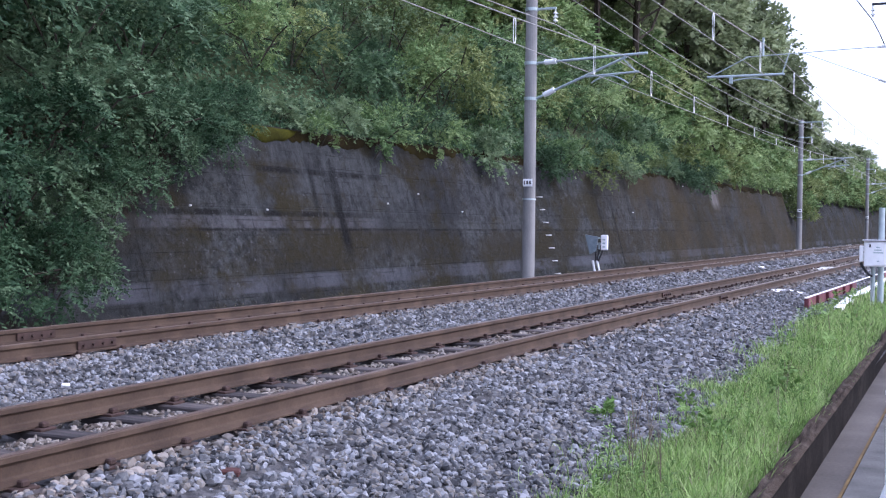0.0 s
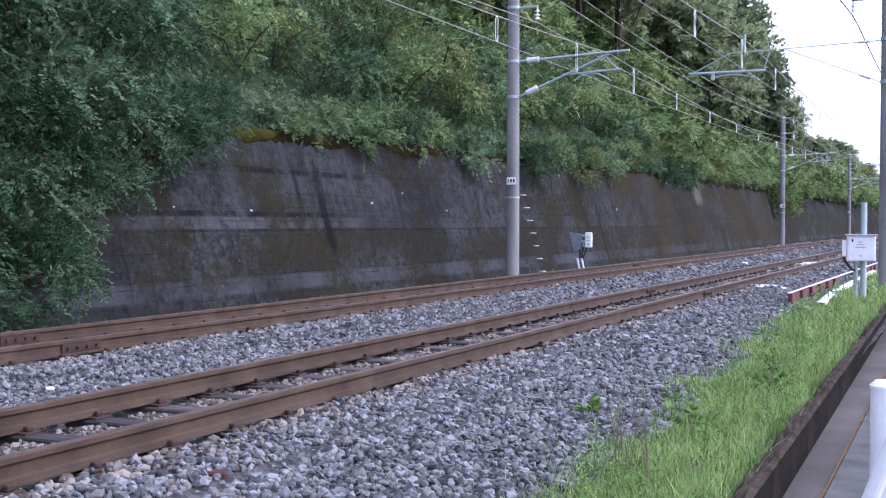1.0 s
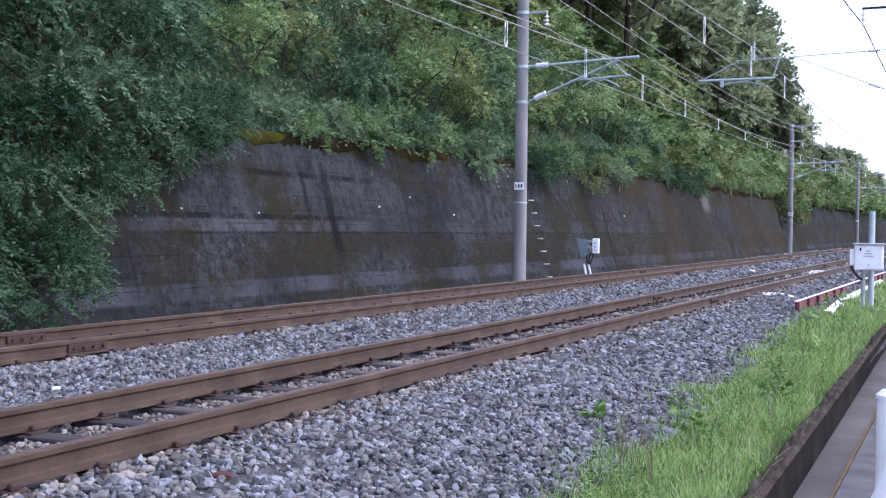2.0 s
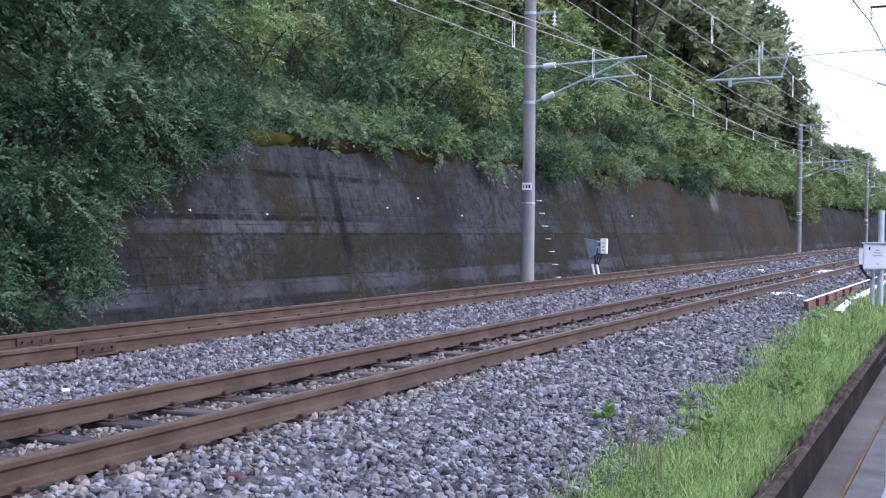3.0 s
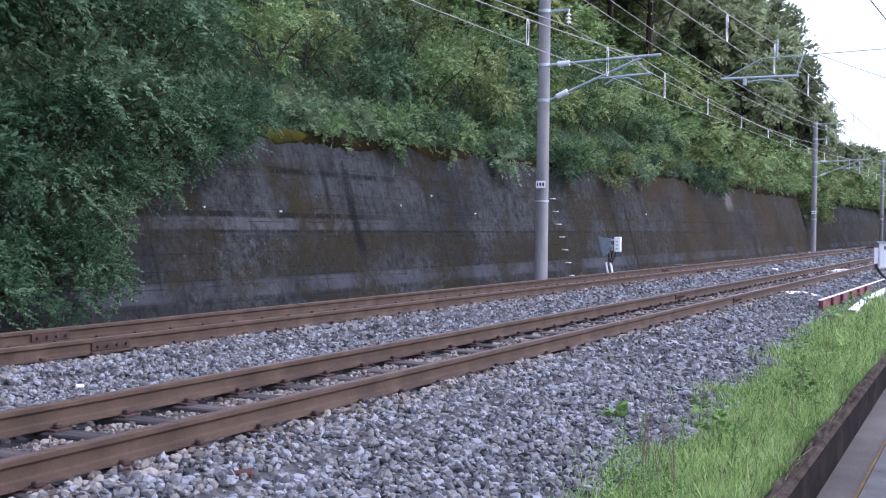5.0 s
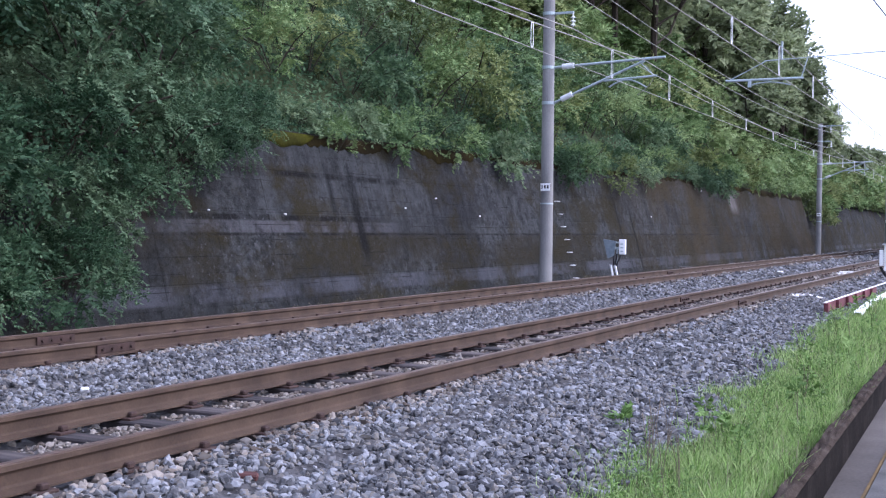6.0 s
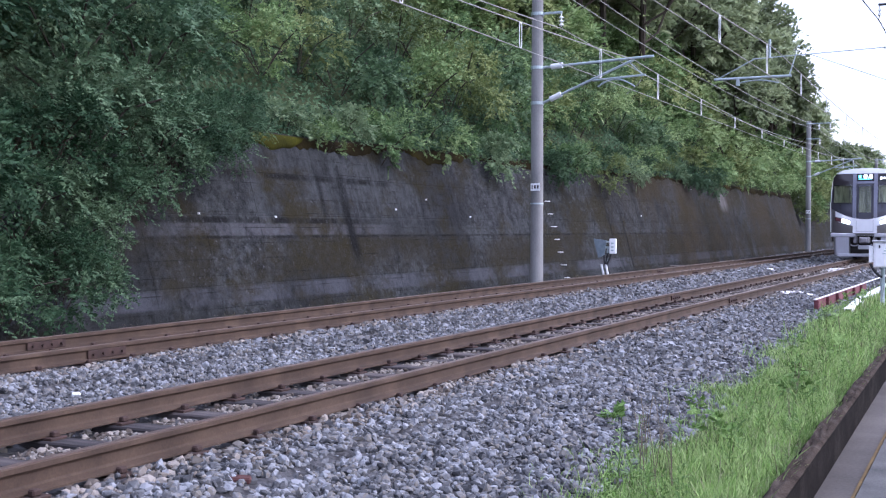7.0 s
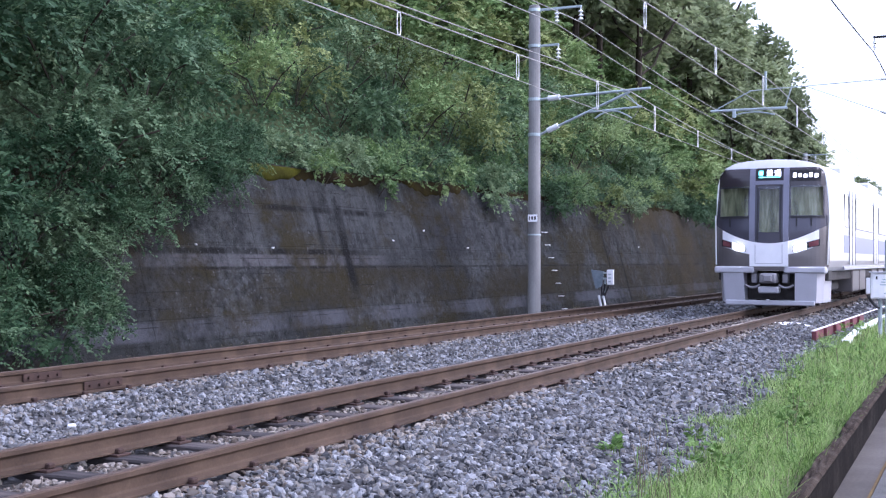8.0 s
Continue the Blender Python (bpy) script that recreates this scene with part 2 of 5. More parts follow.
def stones(name, cells, between, mat, coarse=False):
    """Angular crushed stones over the bed; cells: (y0, y1, pitch, size)."""
    rng = np.random.default_rng(5)
    t = (1 + 5 ** 0.5) / 2
    ico = np.array([(-1, t, 0), (1, t, 0), (-1, -t, 0), (1, -t, 0), (0, -1, t), (0, 1, t), (0, -1, -t), (0, 1, -t), (t, 0, -1), (t, 0, 1), (-t, 0, -1), (-t, 0, 1)], float) / 1.9
    tri = np.array([(0, 11, 5), (0, 5, 1), (0, 1, 7), (0, 7, 10), (0, 10, 11), (1, 5, 9), (5, 11, 4), (11, 10, 2), (10, 7, 6), (7, 1, 8), (3, 9, 4), (3, 4, 2), (3, 2, 6), (3, 6, 8), (3, 8, 9), (4, 9, 5), (2, 4, 11), (6, 2, 10), (8, 6, 7), (9, 8, 1)])
    if coarse:
        ico = np.array([(x, y, z) for x in (-1, 1) for y in (-1, 1) for z in (-1, 1)], float) / 1.45
        tri = np.array([(0, 1, 3), (0, 3, 2), (4, 6, 7), (4, 7, 5), (0, 4, 5), (0, 5, 1), (2, 3, 7), (2, 7, 6), (0, 2, 6), (0, 6, 4), (1, 5, 7), (1, 7, 3)])
    nv, nt = len(ico), len(tri)
    pos, size = [], []
    for y0, y1, pitch, s in cells:
        for y in np.arange(y0, y1, pitch):
            left = max(-12.6, -1.13 * y - 0.6)
            xs = np.arange(left, -1.95, pitch)
            xs = xs + rng.uniform(-0.5, 0.5, len(xs)) * pitch
            ys = y + rng.uniform(-0.5, 0.5, len(xs)) * pitch
            keep = xs < -1.80 - 0.052 * (ys - 5) + rng.uniform(-0.12, 0.22, len(xs))
            for x, yy in zip(xs[keep], ys[keep]):
                off = min(abs(x - X_NEAR), abs(x - X_FAR))
                inside = off < 0.56
                dusty = inside or rng.random() < 0.75 * max(0.0, (1.15 - off) / 0.5)
                if dusty != between or abs(off - GAUGE / 2) < 0.068:
                    continue
                if inside and ((yy - 0.285) % 0.65) < 0.26 and rng.random() < 0.97:
                    continue
                if GAUGE / 2 < off < 1.0 and ((yy - 0.32) % 0.65) < 0.19 and rng.random() < 0.06:
                    continue
                pos.append((x, yy, bed_height(x, yy) + rng.uniform(-0.012, 0.022) - (0.012 if inside else 0.0)))
                size.append(s * rng.uniform(0.5, 1.4) * (0.85 if inside else 1.0))
    pos, size = np.array(pos), np.array(size)
    k = len(pos)
    v = ico[None] * rng.uniform(0.68, 1.15, (k, nv, 1)) + rng.normal(size=(k, nv, 3)) * 0.10
    v = v * (np.sort(rng.uniform(0.42, 1.2, (k, 1, 3)), axis=2)[:, :, ::-1] * size[:, None, None] * 0.66)
    a = rng.normal(size=(k, 4))
    a[:, 1:3] *= 0.33
    a /= np.linalg.norm(a, axis=1)[:, None]
    w, x, y, z = a.T
    rot = np.stack([1 - 2 * (y * y + z * z), 2 * (x * y - z * w), 2 * (x * z + y * w), 2 * (x * y + z * w), 1 - 2 * (x * x + z * z), 2 * (y * z - x * w), 2 * (x * z - y * w), 2 * (y * z + x * w), 1 - 2 * (x * x + y * y)], 1).reshape(k, 3, 3)
    v = np.einsum("kij,knj->kni", rot, v) + pos[:, None]
    f = (tri[None] + nv * np.arange(k)[:, None, None]).reshape(-1, 3)
    me = bpy.data.meshes.new(name)
    me.vertices.add(nv * k)
    me.vertices.foreach_set("co", v.reshape(-1))
    me.loops.add(3 * nt * k)
    me.loops.foreach_set("vertex_index", f.reshape(-1).astype(np.int32))
    me.polygons.add(nt * k)
    me.polygons.foreach_set("loop_start", np.arange(0, 3 * nt * k, 3, dtype=np.int32))
    me.polygons.foreach_set("loop_total", np.full(nt * k, 3, dtype=np.int32))
    me.polygons.foreach_set("use_smooth", np.zeros(nt * k, dtype=bool))
    me.update(calc_edges=True)
    me.materials.append(mat)
    return new(name, me)


NEAR_CELLS, FAR_CELLS = ((3.4, 11, 0.038, 0.046),), ((11, 22, 0.052, 0.055), (22, 34, 0.078, 0.082), (34, 46, 0.125, 0.115), (46, 64, 0.17, 0.15), (64, 96, 0.26, 0.22))
for name, cells, coarse in (("ballast_stones", NEAR_CELLS, False), ("ballast_stones", FAR_CELLS, True)):
    tagged(stones(name, cells, False, M_STONE, coarse), "loose angular grey and bluish crushed stones of the track bed", "gravel", kind="stuff")
    tagged(stones("rusty_" + name, cells, True, M_STONE_BROWN, coarse), "rust-dusted brownish stones between the rails", "gravel", kind="stuff")


# ---------------------------------------------------------------- tracks
RAIL = [(-0.0635, -0.153), (0.0635, -0.153), (0.0635, -0.142), (0.012, -0.124), (0.0075, -0.11), (0.0075, -0.055), (0.014, -0.044), (0.0325, -0.034), (0.0325, -0.006), (0.027, 0.0), (-0.027, 0.0), (-0.0325, -0.006), (-0.0325, -0.034), (-0.014, -0.044), (-0.0075, -0.055), (-0.0075, -0.11), (-0.012, -0.124), (-0.0635, -0.142)]


def rail(x, y_joints):
    thing = empty("rail", pose(x, 0, 0))
    part("rail_web", prism(B(), RAIL, -12, 260), M_RUST, thing)
    bm = B()
    box(bm, -0.024, 0.024, -12, 260, -0.001, 0.003)
    part("running_surface", bm, M_RAILTOP, thing, "worn paler running surface")
    for yj in y_joints:
        bm = B()
        for sx in (-1, 1):
            box(bm, sx * 0.012, sx * 0.034, yj - 0.28, yj + 0.28, -0.128, -0.04, 0.004)
            for k in range(4):
                rod(bm, (sx * 0.03, yj - 0.21 + 0.14 * k, -0.085), (sx * 0.06, yj - 0.21 + 0.14 * k, -0.085), 0.016, seg=6)
        part("fishplate", bm, M_IRON, thing, "dark bolted rail joint plate")
    return tagged(thing, "long rust-brown steel rail with a worn head", "rail", "rails of the two tracks")


for c, joints in ((X_NEAR, (-3.7, 21.3, 46.3)), (X_FAR, (9.35, 34.4, 59.4))):
    for sx in (-1, 1):
        rail(c + sx * GAUGE / 2, [j - 0.15 * sx for j in joints])


def sleeper(x, y):
    thing = empty("sleeper", pose(x, y, 0))
    bm = box(B(), -1.02, 1.02, -0.1, 0.1, -0.30, -0.172, 0.012)
    part("beam", bm, M_TIE, thing)
    for sx in (-1, 1):
        bm = B()
        box(bm, sx * GAUGE / 2 - 0.13, sx * GAUGE / 2 + 0.13, -0.07, 0.07, -0.174, -0.154, 0.004)
        part("tie_plate", bm, M_IRON, thing, "rusty tie plate")
        for side in (-1, 1):
            bm = B()
            cx = sx * GAUGE / 2 + side * 0.085
            box(bm, cx - 0.022, cx + 0.022, -0.03, 0.03, -0.155, -0.118, 0.008)
            part("rail_spike", bm, M_IRON, thing, "rusty spike head")
    return tagged(thing, "dark weathered sleeper bedded in grey stones", "sleeper", "sleepers of the two tracks")


for c in (X_NEAR, X_FAR):
    base = sleeper(c, 0.32 + 0.095 - 0.65 * 2)
    for k in range(1, 170):
        copy_thing(base, pose(c + random.uniform(-0.02, 0.02), 0.32 + 0.095 + 0.65 * (k - 2), random.uniform(-0.006, 0.004), 0, 0, random.uniform(-0.6, 0.6)))

# ---------------------------------------------------------------- retaining wall
BATTER = 0.28
WALL_X, WALL_FOOT = -13.2, -0.62


def wall_x(z):
    return WALL_X - BATTER * (z + 0.5)


def wall_top(y):
    return 3.25 + 0.5 * min(1, max(0, (y - 22) / 30))


def wall_material():
    """Damp concrete: pale streaks, pour bands, olive moss and dark seepage, by world position."""
    m = bpy.data.materials.new("stained_concrete")
    m.use_nodes = True
    n, l = m.node_tree.nodes, m.node_tree.links
    b = n["Principled BSDF"]
    geo = n.new("ShaderNodeNewGeometry")

    def tex(stretch, scale, detail=6, rough=0.6, lo=0.35, hi=0.65):
        mp = n.new("ShaderNodeMapping")
        mp.inputs["Scale"].default_value = stretch
        l.new(geo.outputs["Position"], mp.inputs[0])
        t = n.new("ShaderNodeTexNoise")
        t.inputs["Scale"].default_value, t.inputs["Detail"].default_value, t.inputs["Roughness"].default_value = scale, detail, rough
        l.new(mp.outputs[0], t.inputs["Vector"])
        r = n.new("ShaderNodeMapRange")
        r.inputs[1].default_value, r.inputs[2].default_value = lo, hi
        l.new(t.outputs["Fac"], r.inputs[0])
        return r.outputs[0]

    def mix(fac, a, c, amount=1.0):
        x = n.new("ShaderNodeMix")
        x.data_type = "RGBA"
        if amount != 1.0:
            k = n.new("ShaderNodeMath")
            k.operation = "MULTIPLY"
            k.inputs[1].default_value = amount
            l.new(fac, k.inputs[0])
            fac = k.outputs[0]
        l.new(fac, x.inputs[0])
        for sock, v in ((x.inputs[6], a), (x.inputs[7], c)):
            if isinstance(v, tuple):
                sock.default_value = (*v, 1)
            else:
                l.new(v, sock)
        return x.outputs[2]

    sep = n.new("ShaderNodeSeparateXYZ")
    l.new(geo.outputs["Position"], sep.inputs[0])

    def ramp(axis, p, q):
        r = n.new("ShaderNodeMapRange")
        r.inputs[1].default_value, r.inputs[2].default_value = p, q
        l.new(sep.outputs[axis], r.inputs[0])
        return r.outputs[0]

    def times(a, *rest):
        for c in rest:
            k = n.new("ShaderNodeMath")
            k.operation = "MULTIPLY"
            l.new(a, k.inputs[0])
            l.new(c, k.inputs[1])
            a = k.outputs[0]
        return a

    def window(axis, a, b, soft):
        return times(ramp(axis, a - soft, a + soft), ramp(axis, b + soft, b - soft))

    def every(axis, pitch, width, shift=0.0):
        """A thin line at every step of the pitch."""
        m0 = n.new("ShaderNodeMath")
        m0.operation = "PINGPONG"
        m0.inputs[1].default_value = pitch / 2
        off = n.new("ShaderNodeMath")
        off.operation = "ADD"
        off.inputs[1].default_value = shift
        l.new(sep.outputs[axis], off.inputs[0])
        l.new(off.outputs[0], m0.inputs[0])
        r = n.new("ShaderNodeMapRange")
        r.inputs[1].default_value, r.inputs[2].default_value = width, width * 0.4
        l.new(m0.outputs[0], r.inputs[0])
        return r.outputs[0]

    PALE, DARK = (0.059, 0.063, 0.065), (0.0075, 0.007, 0.0075)
    grain = tex((1, 1, 1), 9.0, 9, 0.8, 0.38, 0.62)
    col = mix(grain, (0.0085, 0.0087, 0.0088), (0.0245, 0.0255, 0.0262))
    mottle = tex((1, 1, 1), 3.4, 9, 0.8, 0.43, 0.60)
    where = tex((0.3, 0.3, 0.5), 0.9, 4, 0.6, 0.34, 0.54)
    col = mix(times(mottle, where), col, PALE, 0.9)
    streak = tex((0, 1, 0.05), 3.2, 5, 0.7, 0.46, 0.66)
    col = mix(streak, col, (0.046, 0.047, 0.053), 0.20)
    seep = tex((0, 1, 0.05), 0.9, 4, 0.6, 0.50, 0.66)
    col = mix(seep, col, DARK, 0.5)
    # upper face between the two pours, bleached with fine runs
    runs = tex((0, 1, 0.10), 4.2, 7, 0.75, 0.38, 0.60)
    col = mix(times(window(1, 19.6, 27.2, 1.6), window(2, 1.35, 3.2, 0.10), runs, tex((0.4, 0.8, 1.0), 1.3, 6, 0.7, 0.38, 0.60)), col, (0.063, 0.067, 0.071), 0.58)
    col = mix(times(window(1, 27.0, 34.0, 2.0), window(2, 1.3, 3.3, 0.3), runs), col, (0.047, 0.047, 0.055), 0.25)
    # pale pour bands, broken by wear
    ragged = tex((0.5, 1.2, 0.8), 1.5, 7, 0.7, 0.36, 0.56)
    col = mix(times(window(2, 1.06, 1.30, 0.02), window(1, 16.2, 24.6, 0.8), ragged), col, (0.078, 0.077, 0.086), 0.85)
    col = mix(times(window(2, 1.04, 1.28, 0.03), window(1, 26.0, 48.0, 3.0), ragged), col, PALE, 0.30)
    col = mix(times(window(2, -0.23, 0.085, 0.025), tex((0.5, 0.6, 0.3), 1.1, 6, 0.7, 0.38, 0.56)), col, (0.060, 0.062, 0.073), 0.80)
    # moss, olive brown, in broad ragged patches and thick towards the planted edge
    moss = tex((1, 0.5, 0.8), 0.55, 8, 0.72, 0.47, 0.58)
    col = mix(moss, col, (0.021, 0.0175, 0.0085), 0.88)
    low_moss = times(window(2, 0.12, 1.02, 0.10), tex((0.6, 0.5, 0.9), 0.9, 7, 0.7, 0.40, 0.56))
    col = mix(low_moss, col, (0.020, 0.0168, 0.0095), 0.72)
    far_moss = times(window(1, 46.0, 90.0, 4.0), tex((0.6, 0.35, 0.25), 0.6, 6, 0.7, 0.40, 0.58))
    col = mix(far_moss, col, (0.036, 0.027, 0.014), 0.7)
    # joints between pours: dark weeping lines, board marks and panel joints
    wavy = tex((0, 0.8, 0.2), 1.4, 5, 0.7, 0.40, 0.55)
    col = mix(times(window(2, 1.31, 1.42, 0.02), window(1, 15.0, 24.0, 1.5), wavy), col, DARK, 0.9)
    col = mix(times(window(2, 2.25, 2.37, 0.03), window(1, 18.6, 25.6, 0.8), wavy), col, DARK, 0.92)
    col = mix(times(window(2, 1.00, 1.05, 0.015), window(1, 16.0, 60.0, 2.0), wavy), col, DARK, 0.8)
    col = mix(times(every(2, 0.305, 0.012), tex((0, 0.9, 1.3), 1.1, 4, 0.6, 0.46, 0.60)), col, DARK, 0.75)
    col = mix(times(every(1, 1.82, 0.014, 0.4), tex((0, 1.1, 0.9), 0.9, 4, 0.6, 0.44, 0.60)), col, DARK, 0.7)
    # a long seep mark, a second beside it, and a spalled patch
    edge = tex((0.5, 2.0, 0.35), 1.6, 6, 0.7, 0.30, 0.50)
    col = mix(times(window(1, 23.02, 23.42, 0.10), window(2, 0.5, 2.6, 0.25), edge), col, (0.006, 0.006, 0.0065), 0.92)
    col = mix(times(window(1, 22.15, 22.35, 0.08), window(2, 1.4, 2.5, 0.3), edge), col, (0.007, 0.007, 0.0075), 0.7)
    col = mix(times(window(1, 44.45, 44.62, 0.05), window(2, -0.4, 2.0, 0.2), edge), col, DARK, 0.85)
    col = mix(times(window(1, 42.75, 42.95, 0.05), window(2, 0.7, 2.3, 0.2), edge), col, DARK, 0.75)
    col = mix(times(window(1, 63.3, 65.0, 0.4), window(2, 2.3, 3.3, 0.25), edge), col, (0.13, 0.122, 0.12), 0.75)
    pit = tex((1, 1, 1), 22.0, 5, 0.7, 0.56, 0.66)
    col = mix(pit, col, (0.007, 0.006, 0.006), 0.6)
    speck = tex((1, 1, 1), 11.0, 6, 0.75, 0.58, 0.68)
    col = mix(times(speck, where), col, (0.10, 0.10, 0.11), 0.75)
    l.new(col, b.inputs["Base Color"])
    b.inputs["Roughness"].default_value = 0.92
    b.inputs["Specular IOR Level"].default_value = 0.08
    bp = n.new("ShaderNodeBump")
    bp.inputs["Strength"].default_value, bp.inputs["Distance"].default_value = 0.5, 0.02
    l.new(grain, bp.inputs["Height"])
    l.new(bp.outputs[0], b.inputs["Normal"])
    return m


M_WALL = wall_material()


def wall(name, y0, y1, dx, label):
    thing = empty(name)
    ys = [y0 + (y1 - y0) * i / 40 for i in range(41)]
    zs = [WALL_FOOT, 0.09, 0.11, 0.13, 1.44, 1.46, 1.48, 2.34, 2.355, 2.37, 9]
    verts, faces = [], []
    for y in ys:
        top = wall_top(y)
        for k, z in enumerate(zs):
            z = min(z, top)
            groove = 0.008 if z in (0.11, 1.46, 2.355) else 0.0
            verts.append((wall_x(z) + dx - groove, y, z))
        verts.append((wall_x(top) + dx - 0.45, y, top))
        verts.append((wall_x(top) + dx - 0.45, y, WALL_FOOT))
    w = len(zs) + 2
    for j in range(len(ys) - 1):
        for i in range(w):
            a, b = j * w + i, j * w + (i + 1) % w
            faces.append((a, b, b + w, a + w))
    faces.append(tuple(range(w))[::-1])
    faces.append(tuple(range((len(ys) - 1) * w, len(ys) * w)))
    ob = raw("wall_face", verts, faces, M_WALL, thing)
    return tagged(thing, label, "retaining wall", kind="structure")


wall_near = wall("retaining_wall_1", -20, 88, 0.0, "tall leaning dark concrete retaining wall with damp stains")
# Near-black strip: mossy soil, with the shrubs' shadow put into its colour.
M_MOSS_SHADOW = material("mossy_soil_and_shadow", ((0.008, 0.0065, 0.004), (0.016, 0.0125, 0.006), (0.034, 0.029, 0.008)), rough=0.95, scale=0.9, fine=18, bump=1.0, depth=0.03, spec=0.03)
moss_ys = [-5 + 0.1 * i for i in range(930)]
moss_v, moss_f = [], []
for j, y in enumerate(moss_ys):
    top = wall_top(y)
    low = top - 0.14 - 0.30 * (0.5 + noise.noise((0, y * 0.4, 2))) - 0.10 * noise.noise((0, y * 1.9, 4)) - 0.10 * noise.noise((0, y * 5.3, 6)) - 0.05 * noise.noise((0, y * 13, 1))
    thick = 0.02 + 0.012 * noise.noise((0, y * 1.7, 9))
    for x, z in ((wall_x(low) - 0.02, low), (wall_x(low) + thick * 0.6, low + 0.05), (wall_x(top) + thick, top - 0.03), (wall_x(top) - 0.08, top + 0.03), (wall_x(top) - 0.6, top + 0.06)):
        moss_v.append((x, y, z))
    if j:
        moss_f += [(5 * j - 5 + i, 5 * j - 4 + i, 5 * j + 1 + i, 5 * j + i) for i in range(4)]
moss_shadow_edge = raw("moss_shadow_edge", moss_v, moss_f, M_MOSS_SHADOW, smooth=True)
tagged(moss_shadow_edge, "dark mossy soil over the wall top, shrub shadow painted in", "moss", kind="structure")
M_YELLOW_MOSS = material("yellow_moss", ((0.013, 0.012, 0.004), (0.034, 0.034, 0.006), (0.068, 0.068, 0.009)), rough=0.95, scale=1.6, fine=24, bump=1.0, depth=0.02, spec=0.03)


def moss_cushion(y0, y1, deep):
    """An uneven pad of moss hanging over the wall's upper edge."""
    verts, faces, n = [], [], 26
    for i in range(n + 1):
        t = i / n
        y, top = y0 + (y1 - y0) * t, wall_top(y0) - 0.02
        drop = deep * math.sin(math.pi * t) ** 0.6 * (0.8 + 0.35 * noise.noise((y * 2.2, 1, 6))) + 0.02
        for k in range(7):
            z = top - drop * k / 6
            verts.append((wall_x(z) + 0.035 + 0.035 * math.sin(math.pi * min(1, k / 5.2)) + 0.012 * noise.noise((y * 5, z * 5, 2)) - (0.07 if k == 6 else 0), y, z))
    for i in range(n):
        faces += [(7 * i + k, 7 * i + k + 1, 7 * i + k + 8, 7 * i + k + 7) for k in range(6)]
    return tagged(raw("moss_cushion", verts, faces, M_YELLOW_MOSS, smooth=True), "yellow-green moss cushion hanging over the wall top", "moss")


moss_cushion(19.7, 22.0, 0.42)
wall_far = wall("retaining_wall_2", 91, 230, -0.5, "further stretch of dark stained concrete retaining wall")


# ---------------------------------------------------------------- hillside
def hill_height(x, y):
    d = max(0.0, -14.3 - x)
    steep = 0.85 if y < 90 else max(0.42, 0.85 - (y - 90) * 0.009)
    top = 26 if y < 90 else max(9, 26 - (y - 90) * 0.25)
    z = wall_top(y) - 0.15 + min(d * steep, top + 0.1 * d)
    return z + (0.5 * noise.noise((x * 0.25, y * 0.25, 1)) if d > 1 else 0)


hill_xs = [-14.3 - 0.2, -15, -16, -17.5, -19, -21, -24, -27, -30, -34, -40, -50, -70, -120, -300]
hill_ys = [-40 + 4 * i for i in range(60)] + [200 + 25 * i for i in range(20)]
hill = sheet("hillside", hill_xs, hill_ys, hill_height, M_HILL)
tagged(hill, "steep hillside of dark undergrowth above the retaining wall", "hillside", kind="structure")


